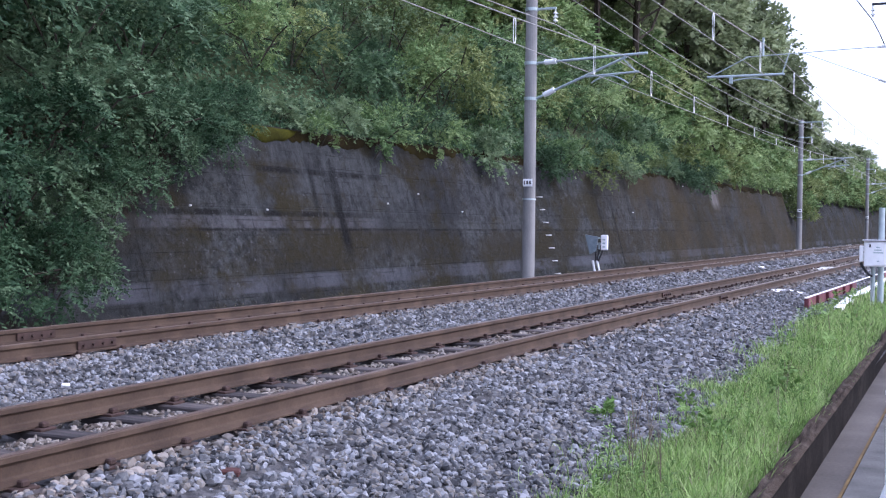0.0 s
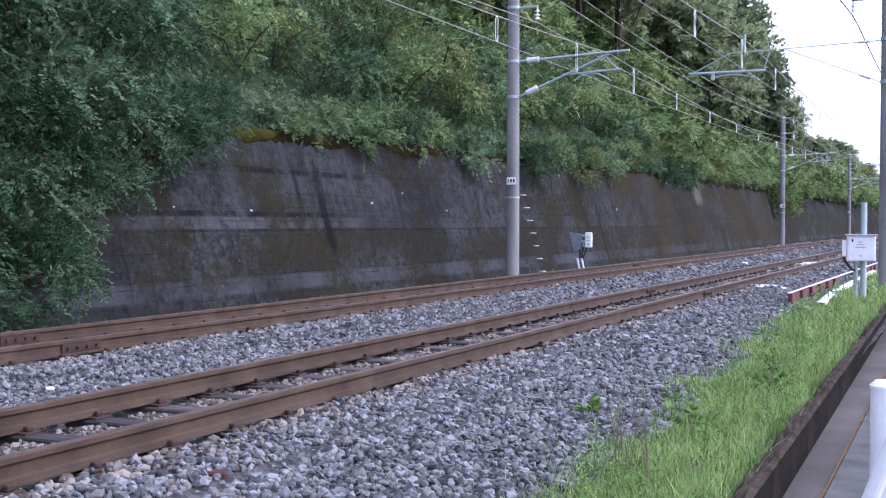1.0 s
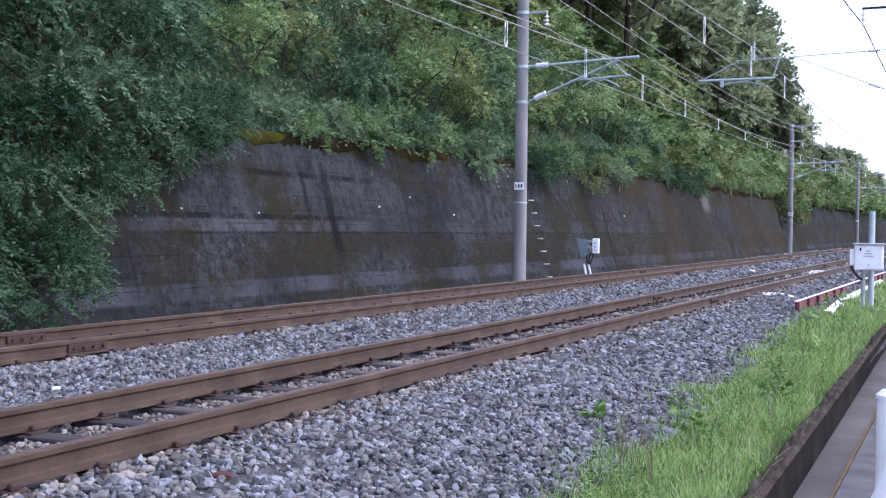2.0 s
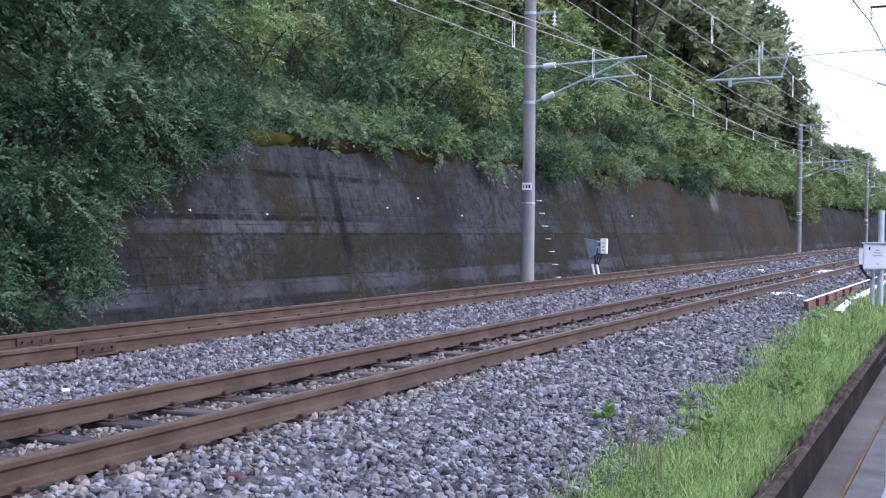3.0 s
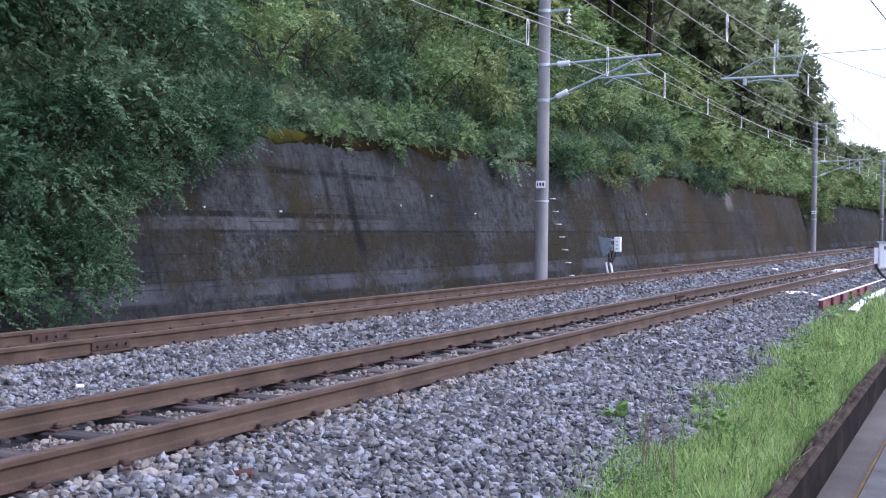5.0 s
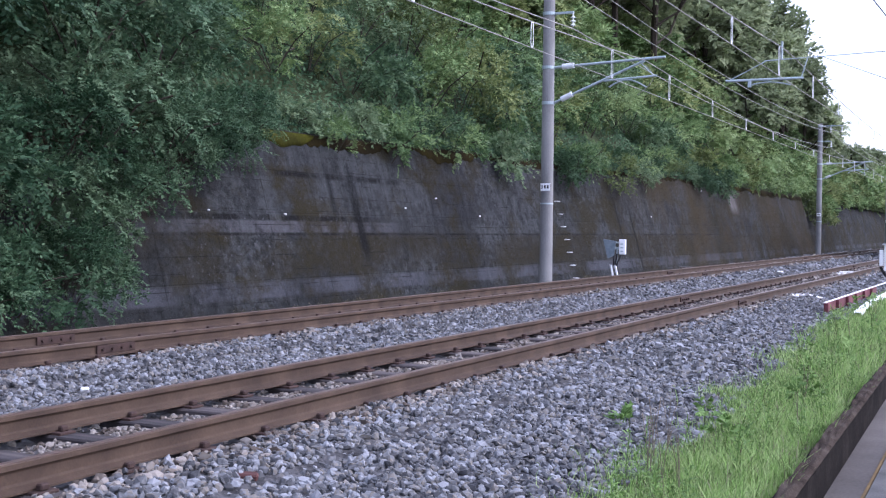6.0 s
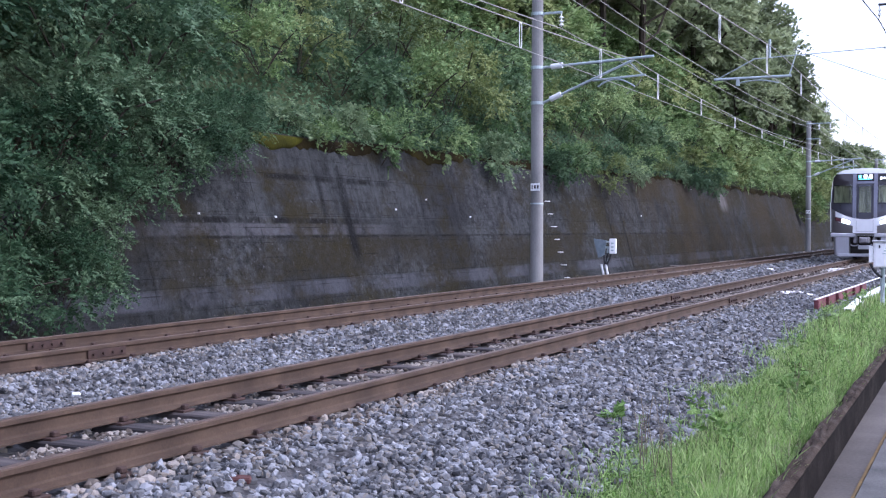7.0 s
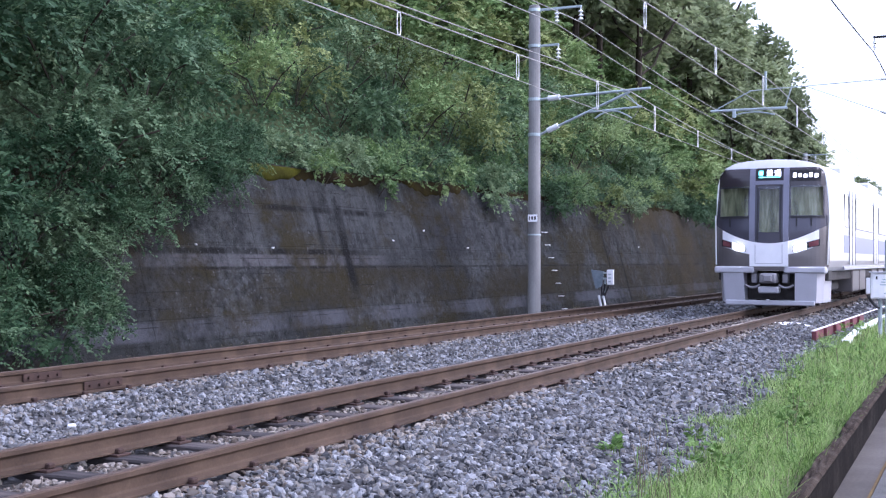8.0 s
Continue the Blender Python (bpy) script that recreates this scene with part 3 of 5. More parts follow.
def leaves(name, radii, clumps, per, leaf, mat, seed, parent=None, spread=0.165, droop=0.0):
    """A crown of lobes with gaps between them; each lobe carries leafy twigs with two rows of leaves."""
    rng = np.random.default_rng(seed)
    radii, row = np.array(radii), 16

    def unit(a):
        return a / np.linalg.norm(a, axis=-1, keepdims=True)

    lobes, twigs = max(7, clumps // 4), clumps * per // row
    d = unit(rng.normal(size=(lobes, 3)))
    d[:, 2] = np.where(d[:, 2] < -0.45, -d[:, 2], d[:, 2])
    lump = 1 + 0.22 * np.sin(3 * np.arctan2(d[:, 1], d[:, 0]) + seed) * np.cos(2.3 * d[:, 2] + seed)
    centre = d * radii * (lump * rng.uniform(0.42, 0.80, lobes))[:, None]
    size = radii.mean() * rng.uniform(0.30, 0.52, lobes)
    own = rng.integers(lobes, size=twigs)
    q = unit(rng.normal(size=(twigs, 3)) * 0.8 + d[own] * 0.6 + np.array((0, 0, 0.35)))
    base = centre[own] + q * (size[own] * rng.uniform(0.25, 0.75, twigs))[:, None] * np.array((1, 1, 0.75))
    along = unit(q * 0.9 + rng.normal(size=q.shape) * 0.35 + np.array((0, 0, -droop)))
    length = np.maximum(size[own] * rng.uniform(0.45, 0.95, twigs), leaf * 2.2)
    side = unit(np.cross(along, np.array((0, 0, 1.0)) + rng.normal(size=q.shape) * 0.3))
    lift = unit(np.cross(side, along))
    lift *= np.where(lift[:, 2:] < 0, -1, 1)
    s = np.linspace(0.12, 1.0, row)[None, :, None]
    hand = np.where(np.arange(row) % 2 == 0, 1.0, -1.0)[None, :, None]
    p = base[:, None] + along[:, None] * length[:, None, None] * s + side[:, None] * hand * leaf * 0.42 * (1.15 - 0.6 * s)
    p = p + rng.normal(size=p.shape) * leaf * 0.16 - np.array((0, 0, 1.0)) * (droop + 0.12) * length[:, None, None] * s ** 2
    ax = unit(side[:, None] * hand * (1.1 - 0.6 * s) + along[:, None] * 0.6 + rng.normal(size=p.shape) * 0.22)
    out = lift[:, None] * 0.75 + rng.normal(size=p.shape) * 0.36 + q[:, None] * 0.6
    p, ax, out = p.reshape(-1, 3), ax.reshape(-1, 3), out.reshape(-1, 3)
    bx = unit(np.cross(out, ax))
    out = np.cross(ax, bx)
    k = len(p)
    ln = leaf * rng.uniform(0.6, 1.35, (k, 1))
    v = np.stack([p - ax * ln * 0.5, p + bx * ln * 0.23 - out * ln * 0.06, p + ax * ln * 0.5 - out * ln * 0.12, p - bx * ln * 0.23 - out * ln * 0.06], 1).reshape(-1, 3)
    me = bpy.data.meshes.new(name)
    me.vertices.add(4 * k)
    me.vertices.foreach_set("co", v.reshape(-1))
    me.loops.add(4 * k)
    me.loops.foreach_set("vertex_index", np.arange(4 * k, dtype=np.int32))
    me.polygons.add(k)
    me.polygons.foreach_set("loop_start", np.arange(0, 4 * k, 4, dtype=np.int32))
    me.polygons.foreach_set("loop_total", np.full(k, 4, dtype=np.int32))
    me.update(calc_edges=True)
    me.materials.append(mat)
    ob = new(name, me)
    if parent is not None:
        ob.parent = parent
    return ob


def stems(thing, radii, seed, count, r, foot):
    g = random.Random(seed)
    for k in range(count):
        bm = B()
        a = 6.28 * k / count + g.uniform(-0.5, 0.5)
        end = Vector((math.cos(a) * radii[0] * 0.7, math.sin(a) * radii[1] * 0.7, radii[2] * g.uniform(0.1, 0.7)))
        start = Vector((math.cos(a) * 0.1, math.sin(a) * 0.1, foot))
        mid = start.lerp(end, 0.5) + Vector((g.uniform(-0.1, 0.1), g.uniform(-0.1, 0.1), 0.2 * radii[2]))
        tube(bm, (start, mid, end), r, 5)
        part("stem", bm, M_BARK, thing)


def shrub(radii, mat, seed, clumps, per, leaf, label, group="shrubs on the bank", spread=0.165, droop=0.1):
    thing = empty("shrub", pose(0, 0, 0))
    leaves("crown", radii, clumps, per, leaf, mat, seed, thing, spread, droop)
    stems(thing, radii, seed, 4, 0.016, -radii[2] * 0.45)
    return tagged(thing, label, "shrub", group)


def tree(height, radii, mat, seed, clumps, per, leaf, label, group="trees on the hillside"):
    thing = empty("tree", pose(0, 0, 0))
    crown = leaves("crown", radii, clumps, per, leaf, mat, seed, thing, 0.15)
    crown.location = (0, 0, height - radii[2])
    bm = B()
    tube(bm, ((0, 0, -0.8), (0.1, 0.05, height * 0.4), (0.0, -0.1, height * 0.85)), 0.14, 7)
    part("trunk", bm, M_BARK, thing)
    g = random.Random(seed)
    for k in range(5):
        bm = B()
        a = 6.28 * k / 5 + g.uniform(-0.4, 0.4)
        z0 = height * g.uniform(0.3, 0.6)
        tube(bm, ((0, 0, z0), (math.cos(a) * radii[0] * 0.4, math.sin(a) * radii[1] * 0.4, z0 + 0.6), (math.cos(a) * radii[0] * 0.75, math.sin(a) * radii[1] * 0.75, z0 + height * 0.25)), 0.05, 5)
        part("limb", bm, M_BARK, thing)
    return tagged(thing, label, "tree", group)


rs = random.Random(3)
NEAR_KINDS = [
    shrub((1.5, 1.6, 1.2), M_LEAF[0], 11, 48, 95, 0.10, "leafy green shrub spilling over the wall top"),
    shrub((1.6, 1.6, 1.15), M_LEAF[1], 12, 48, 95, 0.105, "bluish-green leafy shrub on the steep bank"),
    shrub((1.4, 1.5, 1.3), M_LEAF[2], 13, 48, 95, 0.095, "olive-green shrub with yellowish leaf tips"),
    shrub((1.7, 1.6, 1.0), M_LEAF[3], 14, 48, 95, 0.09, "low spreading green shrub on the bank"),
    shrub((1.3, 1.4, 1.3), M_LEAF[1], 15, 44, 95, 0.125, "bluish shrub with larger drooping leaves", droop=0.25),
]
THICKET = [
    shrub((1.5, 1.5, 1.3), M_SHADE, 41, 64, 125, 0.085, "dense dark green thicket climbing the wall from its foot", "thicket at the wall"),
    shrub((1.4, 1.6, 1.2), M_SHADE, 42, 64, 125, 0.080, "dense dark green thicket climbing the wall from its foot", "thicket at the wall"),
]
FAR_KINDS = [
    shrub((1.8, 1.8, 1.4), M_LEAF[3], 21, 42, 64, 0.19, "dense green shrub further along the bank"),
    shrub((1.8, 1.9, 1.5), M_LEAF[2], 22, 42, 64, 0.19, "olive shrub further along the bank"),
    shrub((1.9, 1.8, 1.3), M_LEAF[3], 23, 42, 64, 0.19, "bluish-green shrub further along the bank"),
]
TREES = [
    tree(7.0, (2.6, 2.6, 2.4), M_HAZY_LEAF, 31, 84, 72, 0.33, "dark evergreen tree high on the hillside"),
    tree(8.5, (2.3, 2.4, 3.2), M_HAZY_LEAF, 32, 84, 72, 0.33, "tall dark tree high on the hillside"),
    tree(6.0, (2.8, 2.6, 2.0), M_HAZY_LEAF, 33, 84, 72, 0.31, "broad green tree on the hillside, leaves paled for haze"),
]


def bank_shrub(kinds, x, y, z, s):
    m = Matrix.Translation((x, y, z)) @ Matrix.Rotation(rs.uniform(0, 6.28), 4, "Z")
    ob = copy_thing(rs.choice(kinds), m)
    ob.scale = (s, s, s * rs.uniform(0.85, 1.15))
    return ob


def plant_row(kinds, dx, y0, y1, step, lift, s0, s1, wander=0.35):
    y = y0
    while y < y1:
        x = -14.3 - dx + rs.uniform(-wander, wander)
        bank_shrub(kinds, x, y, hill_height(x, y) + lift + rs.uniform(-0.25, 0.3), rs.uniform(s0, s1))
        y += step * rs.uniform(0.7, 1.3)


plant_row(NEAR_KINDS, 0.25, 22, 62, 1.4, 0.0, 0.5, 0.85)
plant_row(NEAR_KINDS, 1.7, 11, 62, 1.9, 0.8, 0.85, 1.2)
plant_row(NEAR_KINDS, 3.6, 10, 60, 2.2, 1.0, 1.0, 1.35, 0.6)
plant_row(FAR_KINDS, 6.0, 14, 55, 2.8, 1.2, 1.2, 1.6, 0.8)
plant_row(FAR_KINDS, 0.5, 60, 130, 2.6, 0.35, 0.6, 1.0)
plant_row(FAR_KINDS, 2.4, 58, 140, 3.0, 1.0, 1.0, 1.5, 0.7)
plant_row(FAR_KINDS, 5.5, 56, 120, 3.6, 1.2, 1.2, 1.7, 1.0)
plant_row(FAR_KINDS, 9.5, 34, 120, 4.2, 1.4, 1.5, 2.0, 1.5)
plant_row(FAR_KINDS, 8.0, 30, 110, 3.4, 1.2, 1.3, 1.8, 1.0)
plant_row(FAR_KINDS, 14.5, 36, 112, 4.0, 1.4, 1.8, 2.4, 1.2)
plant_row(FAR_KINDS, 19, 44, 112, 4.4, 1.4, 2.0, 2.6, 1.2)
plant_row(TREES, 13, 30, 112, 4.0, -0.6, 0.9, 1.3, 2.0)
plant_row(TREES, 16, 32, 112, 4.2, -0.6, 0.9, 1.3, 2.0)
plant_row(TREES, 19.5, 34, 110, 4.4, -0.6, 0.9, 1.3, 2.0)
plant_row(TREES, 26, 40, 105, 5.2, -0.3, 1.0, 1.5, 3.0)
plant_row(FAR_KINDS, 12.5, 48, 115, 4.4, 1.6, 1.8, 2.4, 1.5)
plant_row(FAR_KINDS, 17, 60, 115, 4.8, 1.8, 2.0, 2.6, 1.5)
plant_row(FAR_KINDS, 22, 70, 115, 5.2, 2.0, 2.2, 2.8, 1.5)
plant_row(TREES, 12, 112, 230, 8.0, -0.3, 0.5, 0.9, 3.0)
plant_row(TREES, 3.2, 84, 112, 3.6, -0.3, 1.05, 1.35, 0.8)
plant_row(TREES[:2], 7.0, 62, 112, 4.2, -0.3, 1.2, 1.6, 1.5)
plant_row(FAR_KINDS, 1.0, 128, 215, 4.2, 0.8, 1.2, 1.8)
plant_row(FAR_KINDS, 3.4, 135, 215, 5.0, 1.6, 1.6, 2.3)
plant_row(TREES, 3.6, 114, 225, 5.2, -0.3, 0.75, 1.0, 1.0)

for x, y, z, s in ((-14.0, 92.0, 2.3, 0.85), (-14.2, 95.0, 2.9, 0.95), (-14.0, 98.5, 2.2, 0.65), (-14.1, 89.5, 3.0, 0.7)):
    ob = bank_shrub(FAR_KINDS, x, y, z, s)


def ground_cover():
    """Scattered low leaves over the foot of the bank."""
    rng = np.random.default_rng(77)
    k = 42000
    y = rng.uniform(9, 62, k)
    x = -14.25 - 6.5 * rng.random(k) ** 1.4
    z = np.array([hill_height(a, b) for a, b in zip(x, y)]) + rng.uniform(0.0, 0.28, k)
    p = np.stack([x, y, z], 1)
    up = np.array((0.7, -0.4, 0.7)) + rng.normal(size=(k, 3)) * 0.5
    up /= np.linalg.norm(up, axis=1)[:, None]
    ax = np.cross(up, rng.normal(size=(k, 3)))
    ax /= np.linalg.norm(ax, axis=1)[:, None]
    bx = np.cross(up, ax)
    ln = rng.uniform(0.07, 0.17, (k, 1))
    v = np.stack([p - ax * ln * 0.5, p + bx * ln * 0.25, p + ax * ln * 0.5, p - bx * ln * 0.25], 1).reshape(-1, 3)
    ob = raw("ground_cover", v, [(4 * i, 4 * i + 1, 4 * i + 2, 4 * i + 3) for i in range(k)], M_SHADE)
    return tagged(ob, "low leafy ground cover over the foot of the bank", "ground cover", kind="stuff")


ground_cover()

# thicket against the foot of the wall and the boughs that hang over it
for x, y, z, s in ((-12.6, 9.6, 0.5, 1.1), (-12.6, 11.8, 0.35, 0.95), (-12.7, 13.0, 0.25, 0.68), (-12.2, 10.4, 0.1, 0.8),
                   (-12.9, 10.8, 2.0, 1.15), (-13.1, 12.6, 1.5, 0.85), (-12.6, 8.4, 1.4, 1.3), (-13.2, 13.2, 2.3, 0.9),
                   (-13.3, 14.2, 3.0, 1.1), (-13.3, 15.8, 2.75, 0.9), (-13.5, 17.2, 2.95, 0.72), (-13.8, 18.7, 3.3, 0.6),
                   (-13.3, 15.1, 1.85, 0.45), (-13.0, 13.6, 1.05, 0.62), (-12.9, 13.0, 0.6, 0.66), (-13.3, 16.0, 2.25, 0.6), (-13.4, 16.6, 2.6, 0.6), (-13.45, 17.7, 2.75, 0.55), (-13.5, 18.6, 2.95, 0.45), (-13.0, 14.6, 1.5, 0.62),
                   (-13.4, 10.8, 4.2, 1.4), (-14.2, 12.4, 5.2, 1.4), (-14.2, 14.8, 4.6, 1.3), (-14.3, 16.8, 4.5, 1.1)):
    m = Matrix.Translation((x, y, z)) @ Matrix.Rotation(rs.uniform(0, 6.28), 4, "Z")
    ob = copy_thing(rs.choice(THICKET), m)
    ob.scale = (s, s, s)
    if z > 2.5:
        tagged(ob, "dark leafy bough hanging over the wall top")
for i, k in enumerate(NEAR_KINDS + FAR_KINDS + THICKET + TREES):
    x, y = -22.0 - 2.5 * (i % 3), 4.0 - 4.0 * (i // 3)
    k.location = (x, y, hill_height(x, y) + (0.9 if i < 10 else -0.3))

# ---------------------------------------------------------------- path and verge
def kerb_x(y):
    return -0.893 - 0.0205 * y


def strip(name, x_of, x_to, y0, y1, z0, z1, mat, n=30, label="", cat=""):
    bm = B()
    rings = []
    for i in range(n + 1):
        y = y0 + (y1 - y0) * i / n
        rings.append([bm.verts.new(q) for q in ((x_of(y), y, z0), (x_to(y), y, z0), (x_to(y), y, z1), (x_of(y), y, z1))])
    for a, b in zip(rings, rings[1:]):
        for k in range(4):
            bm.faces.new((a[k], a[(k + 1) % 4], b[(k + 1) % 4], b[k]))
    bm.faces.new(rings[0][::-1])
    bm.faces.new(rings[-1])
    ob = part(name, bm, mat)
    return tagged(ob, label, cat, kind="structure")


def verge_height(x, y):
    return -0.24 + 0.03 * noise.noise((x, y * 0.6, 5))


verge = sheet("verge", [-3.4 + 0.075 * i for i in range(33)], [-6 + 0.5 * i for i in range(140)],
              lambda x, y: verge_height(x, y) - (0.16 if x < -1.86 - 0.055 * (y - 5) else 0), M_DIRT)
for v in verge.data.vertices:
    v.co.x = min(v.co.x, kerb_x(v.co.y) - 0.05)
tagged(verge, "soil of the narrow grass verge beside the track bed", "verge", kind="structure")
path = strip("path", lambda y: kerb_x(y) + 0.02, lambda y: 3.5, -10, 60, -0.62, -0.40, M_PATH, label="grey weathered concrete path below the verge", cat="path")
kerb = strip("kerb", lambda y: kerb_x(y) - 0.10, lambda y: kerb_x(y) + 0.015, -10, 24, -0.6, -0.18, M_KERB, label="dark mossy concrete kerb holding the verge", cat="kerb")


M_CRUMB = material("crumbled_soil", ((0.020, 0.015, 0.012), (0.045, 0.035, 0.028), (0.085, 0.070, 0.058)), rough=0.95, spec=0.03, scale=5, fine=45, bump=1.0, depth=0.03)
soil_y = [2 + 0.1 * i for i in range(220)]
soil = sheet("soil_edge", [0.0, 0.03, 0.06, 0.09, 0.13, 0.17, 0.22], soil_y, lambda x, y: 0.0, M_CRUMB)
for v in soil.data.vertices:
    off, y = v.co.x, v.co.y
    wide = 0.09 + 0.05 * noise.noise((y * 0.9, 0, 8))
    v.co.x = kerb_x(y) + 0.012 - off / 0.22 * wide
    v.co.z = -0.176 + (0.03 * noise.noise((y * 4, off * 30, 3)) + 0.02) * min(1, off / 0.05)
tagged(soil, "crumbled brown soil and roots along the kerb's edge", "soil", kind="structure")


# ---------------------------------------------------------------- catenary
def insulator(bm, top, n=3, r=0.075):
    x, y, z = top
    rod(bm, (x, y, z), (x, y, z - 0.09 * n - 0.1), 0.018, seg=8)
    for k in range(n):
        zc = z - 0.08 - 0.10 * k
        rod(bm, (x, y, zc), (x, y, zc - 0.05), 0.03, r, seg=12)
    return bm


def catenary_pole(side, reach, arm_z, feeders, top, label):
    """A spun concrete pole at the origin; its arm reaches side * reach over the track."""
    thing = empty("catenary_pole")
    part("shaft", rod(B(), (0, 0, -0.75), (0, 0, top), 0.175, 0.150, 20), M_POLE, thing, smooth=False)
    part("cap", rod(B(), (0, 0, top), (0, 0, top + 0.03), 0.157, 0.12, 20), M_POLE, thing)
    for z in (arm_z, arm_z - 0.95, *[f[0] for f in feeders]):
        part("band", rod(B(), (0, 0, z - 0.04), (0, 0, z + 0.04), 0.176, seg=20), M_GALV, thing, "steel clamp band")
    s = side
    part("top_tube", rod(B(), (s * 0.16, 0, arm_z), (s * reach, 0, arm_z + 0.12), 0.034), M_GALV, thing)
    part("arm_insulator", rod(B(), (s * 0.40, 0, arm_z + 0.01), (s * 0.72, 0, arm_z + 0.03), 0.075, seg=14), M_PORCELAIN, thing, "white porcelain insulator")
    part("brace", rod(B(), (s * 0.16, 0, arm_z - 0.95), (s * (reach - 0.55), 0, arm_z + 0.05), 0.034), M_GALV, thing)
    part("arm_insulator", rod(B(), (s * 0.38, 0, arm_z - 0.86), (s * 0.68, 0, arm_z - 0.73), 0.075, seg=14), M_PORCELAIN, thing, "white porcelain insulator")
    a = arm_z - 0.40
    part("steady_tube", rod(B(), (s * (reach - 1.65), 0, a - 0.02), (s * (reach - 0.22), 0, a + 0.05), 0.027), M_GALV, thing)
    bm = tube(B(), [(s * (reach - 1.5 + 1.0 * t), 0.0, a - 0.28 + 0.26 * math.sin(2.6 * t + 0.35)) for t in [i / 8 for i in range(9)]], 0.022)
    part("steady_arm", bm, M_GALV, thing)
    part("tie", rod(B(), (s * (reach - 0.65), 0, arm_z), (s * (reach - 0.3), 0, a + 0.06), 0.013), M_GALV, thing)
    bm = tube(B(), [(s * (reach - 0.75 + 0.42 * math.sin(3.14 * t)), 0.06, arm_z + 0.08 - 0.9 * t) for t in [i / 10 for i in range(11)]], 0.008)
    part("jumper_cable", bm, M_WIRE, thing)
    for z, xs in feeders:
        bm = box(B(), min(s * 0.14, s * max(xs)), max(s * 0.14, s * max(xs)), -0.03, 0.03, z - 0.03, z + 0.03, 0.006)
        part("bracket", bm, M_GALV, thing)
        for x in xs:
            part("insulator", insulator(B(), (s * (x - 0.02), 0, z - 0.02)), M_PORCELAIN, thing, "white stacked-disc insulator")
    return thing


def plate(thing, s):
    part("number_plate", box(B(), -0.11, 0.16, -0.192, -0.182, 2.22, 2.42, 0.004), M_WHITE, thing, "white number plate")
    for x0, x1, z0, z1 in ((-0.08, -0.05, 2.27, 2.37), (-0.01, 0.04, 2.28, 2.37), (0.07, 0.12, 2.28, 2.37)):
        part("plate_mark", box(B(), x0, x1, -0.196, -0.1925, z0, z1), M_DARKWIRE, thing, "dark bar on the plate")
    part("plate_strap", rod(B(), (0, 0, 1.86), (0, 0, 1.90), 0.178, seg=20), M_GALV, thing)


FEED = ((6.97, (0.70,)), (7.94, (0.66, 1.33)))
POLE_X, POLE_Z = -11.4, 0.0
pole = catenary_pole(1, 3.2, 5.53, FEED, 8.05, "")
plate(pole, 1)
pole.matrix_basis = pose(POLE_X, 29.2, 0, 0, 0, 0)
tagged(pole, "grey concrete pole carrying the overhead line arm", "catenary pole", "poles beside the far track")
POLES_Y = (-18.0, 29.2, 76.6, 119.0, 162.0)
for y in POLES_Y:
    if y != 29.2:
        copy_thing(pole, pose(POLE_X, y, 0.0, 0, 0, 0))


def near_side_pole():
    thing = empty("catenary_pole")
    part("shaft", rod(B(), (0, 0, -0.75), (0, 0, 8.3), 0.175, 0.150, 20), M_POLE, thing)
    part("cap", rod(B(), (0, 0, 8.3), (0, 0, 8.33), 0.157, 0.12, 20), M_POLE, thing)
    for z in (5.36, 4.40, 6.29):
        part("band", rod(B(), (0, 0, z - 0.04), (0, 0, z + 0.04), 0.176, seg=20), M_GALV, thing, "steel clamp band")
    part("top_tube", rod(B(), (-0.16, 0, 5.34), (-3.6, 0, 5.24), 0.012), M_GALV, thing)
    part("arm_insulator", rod(B(), (-0.40, 0, 5.333), (-0.66, 0, 5.326), 0.032, seg=14), M_PORCELAIN, thing, "white porcelain insulator")
    part("brace", rod(B(), (-0.16, 0, 4.40), (-2.3, 0, 5.28), 0.010), M_GALV, thing)
    part("arm_insulator", rod(B(), (-0.38, 0, 4.49), (-0.62, 0, 4.59), 0.032, seg=14), M_PORCELAIN, thing, "white porcelain insulator")
    part("lower_tube", rod(B(), (-2.7, 0, 4.80), (-4.50, 0, 4.80), 0.03), M_GALV, thing)
    part("strut", rod(B(), (-2.75, 0, 4.80), (-2.6, 0, 5.29), 0.016), M_GALV, thing)
    part("diagonal_tie", rod(B(), (-4.42, 0, 4.81), (-3.55, 0, 5.24), 0.012), M_GALV, thing)
    part("drop", box(B(), -3.98, -3.90, -0.03, 0.03, 4.62, 4.82, 0.008), M_GALV, thing)
    part("steady_arm", tube(B(), [(-3.94 + 0.95 * t, 0, 4.68 + 0.07 * math.sin(3.14 * t) - 0.03 * t) for t in [i / 8 for i in range(9)]], 0.018), M_GALV, thing)
    part("wire_clamp", rod(B(), (-3.2, 0, 5.25), (-3.2, 0, 5.68), 0.03), M_GALV, thing)
    part("bracket", box(B(), -0.80, -0.14, -0.03, 0.03, 6.27, 6.32, 0.006), M_DARKWIRE, thing)
    part("insulator", insulator(B(), (-0.77, 0, 6.28), 2, 0.05), M_PORCELAIN, thing, "white stacked-disc insulator")
    return thing


near_pole = near_side_pole()
near_pole.matrix_basis = pose(-1.87, 28.0, 0)
tagged(near_pole, "weathered concrete pole with an overhead line arm beside the path", "catenary pole", "poles beside the near track")
copy_thing(near_pole, pose(-1.78, 75.5, 0))
copy_thing(near_pole, pose(-1.6, -19.0, 0))


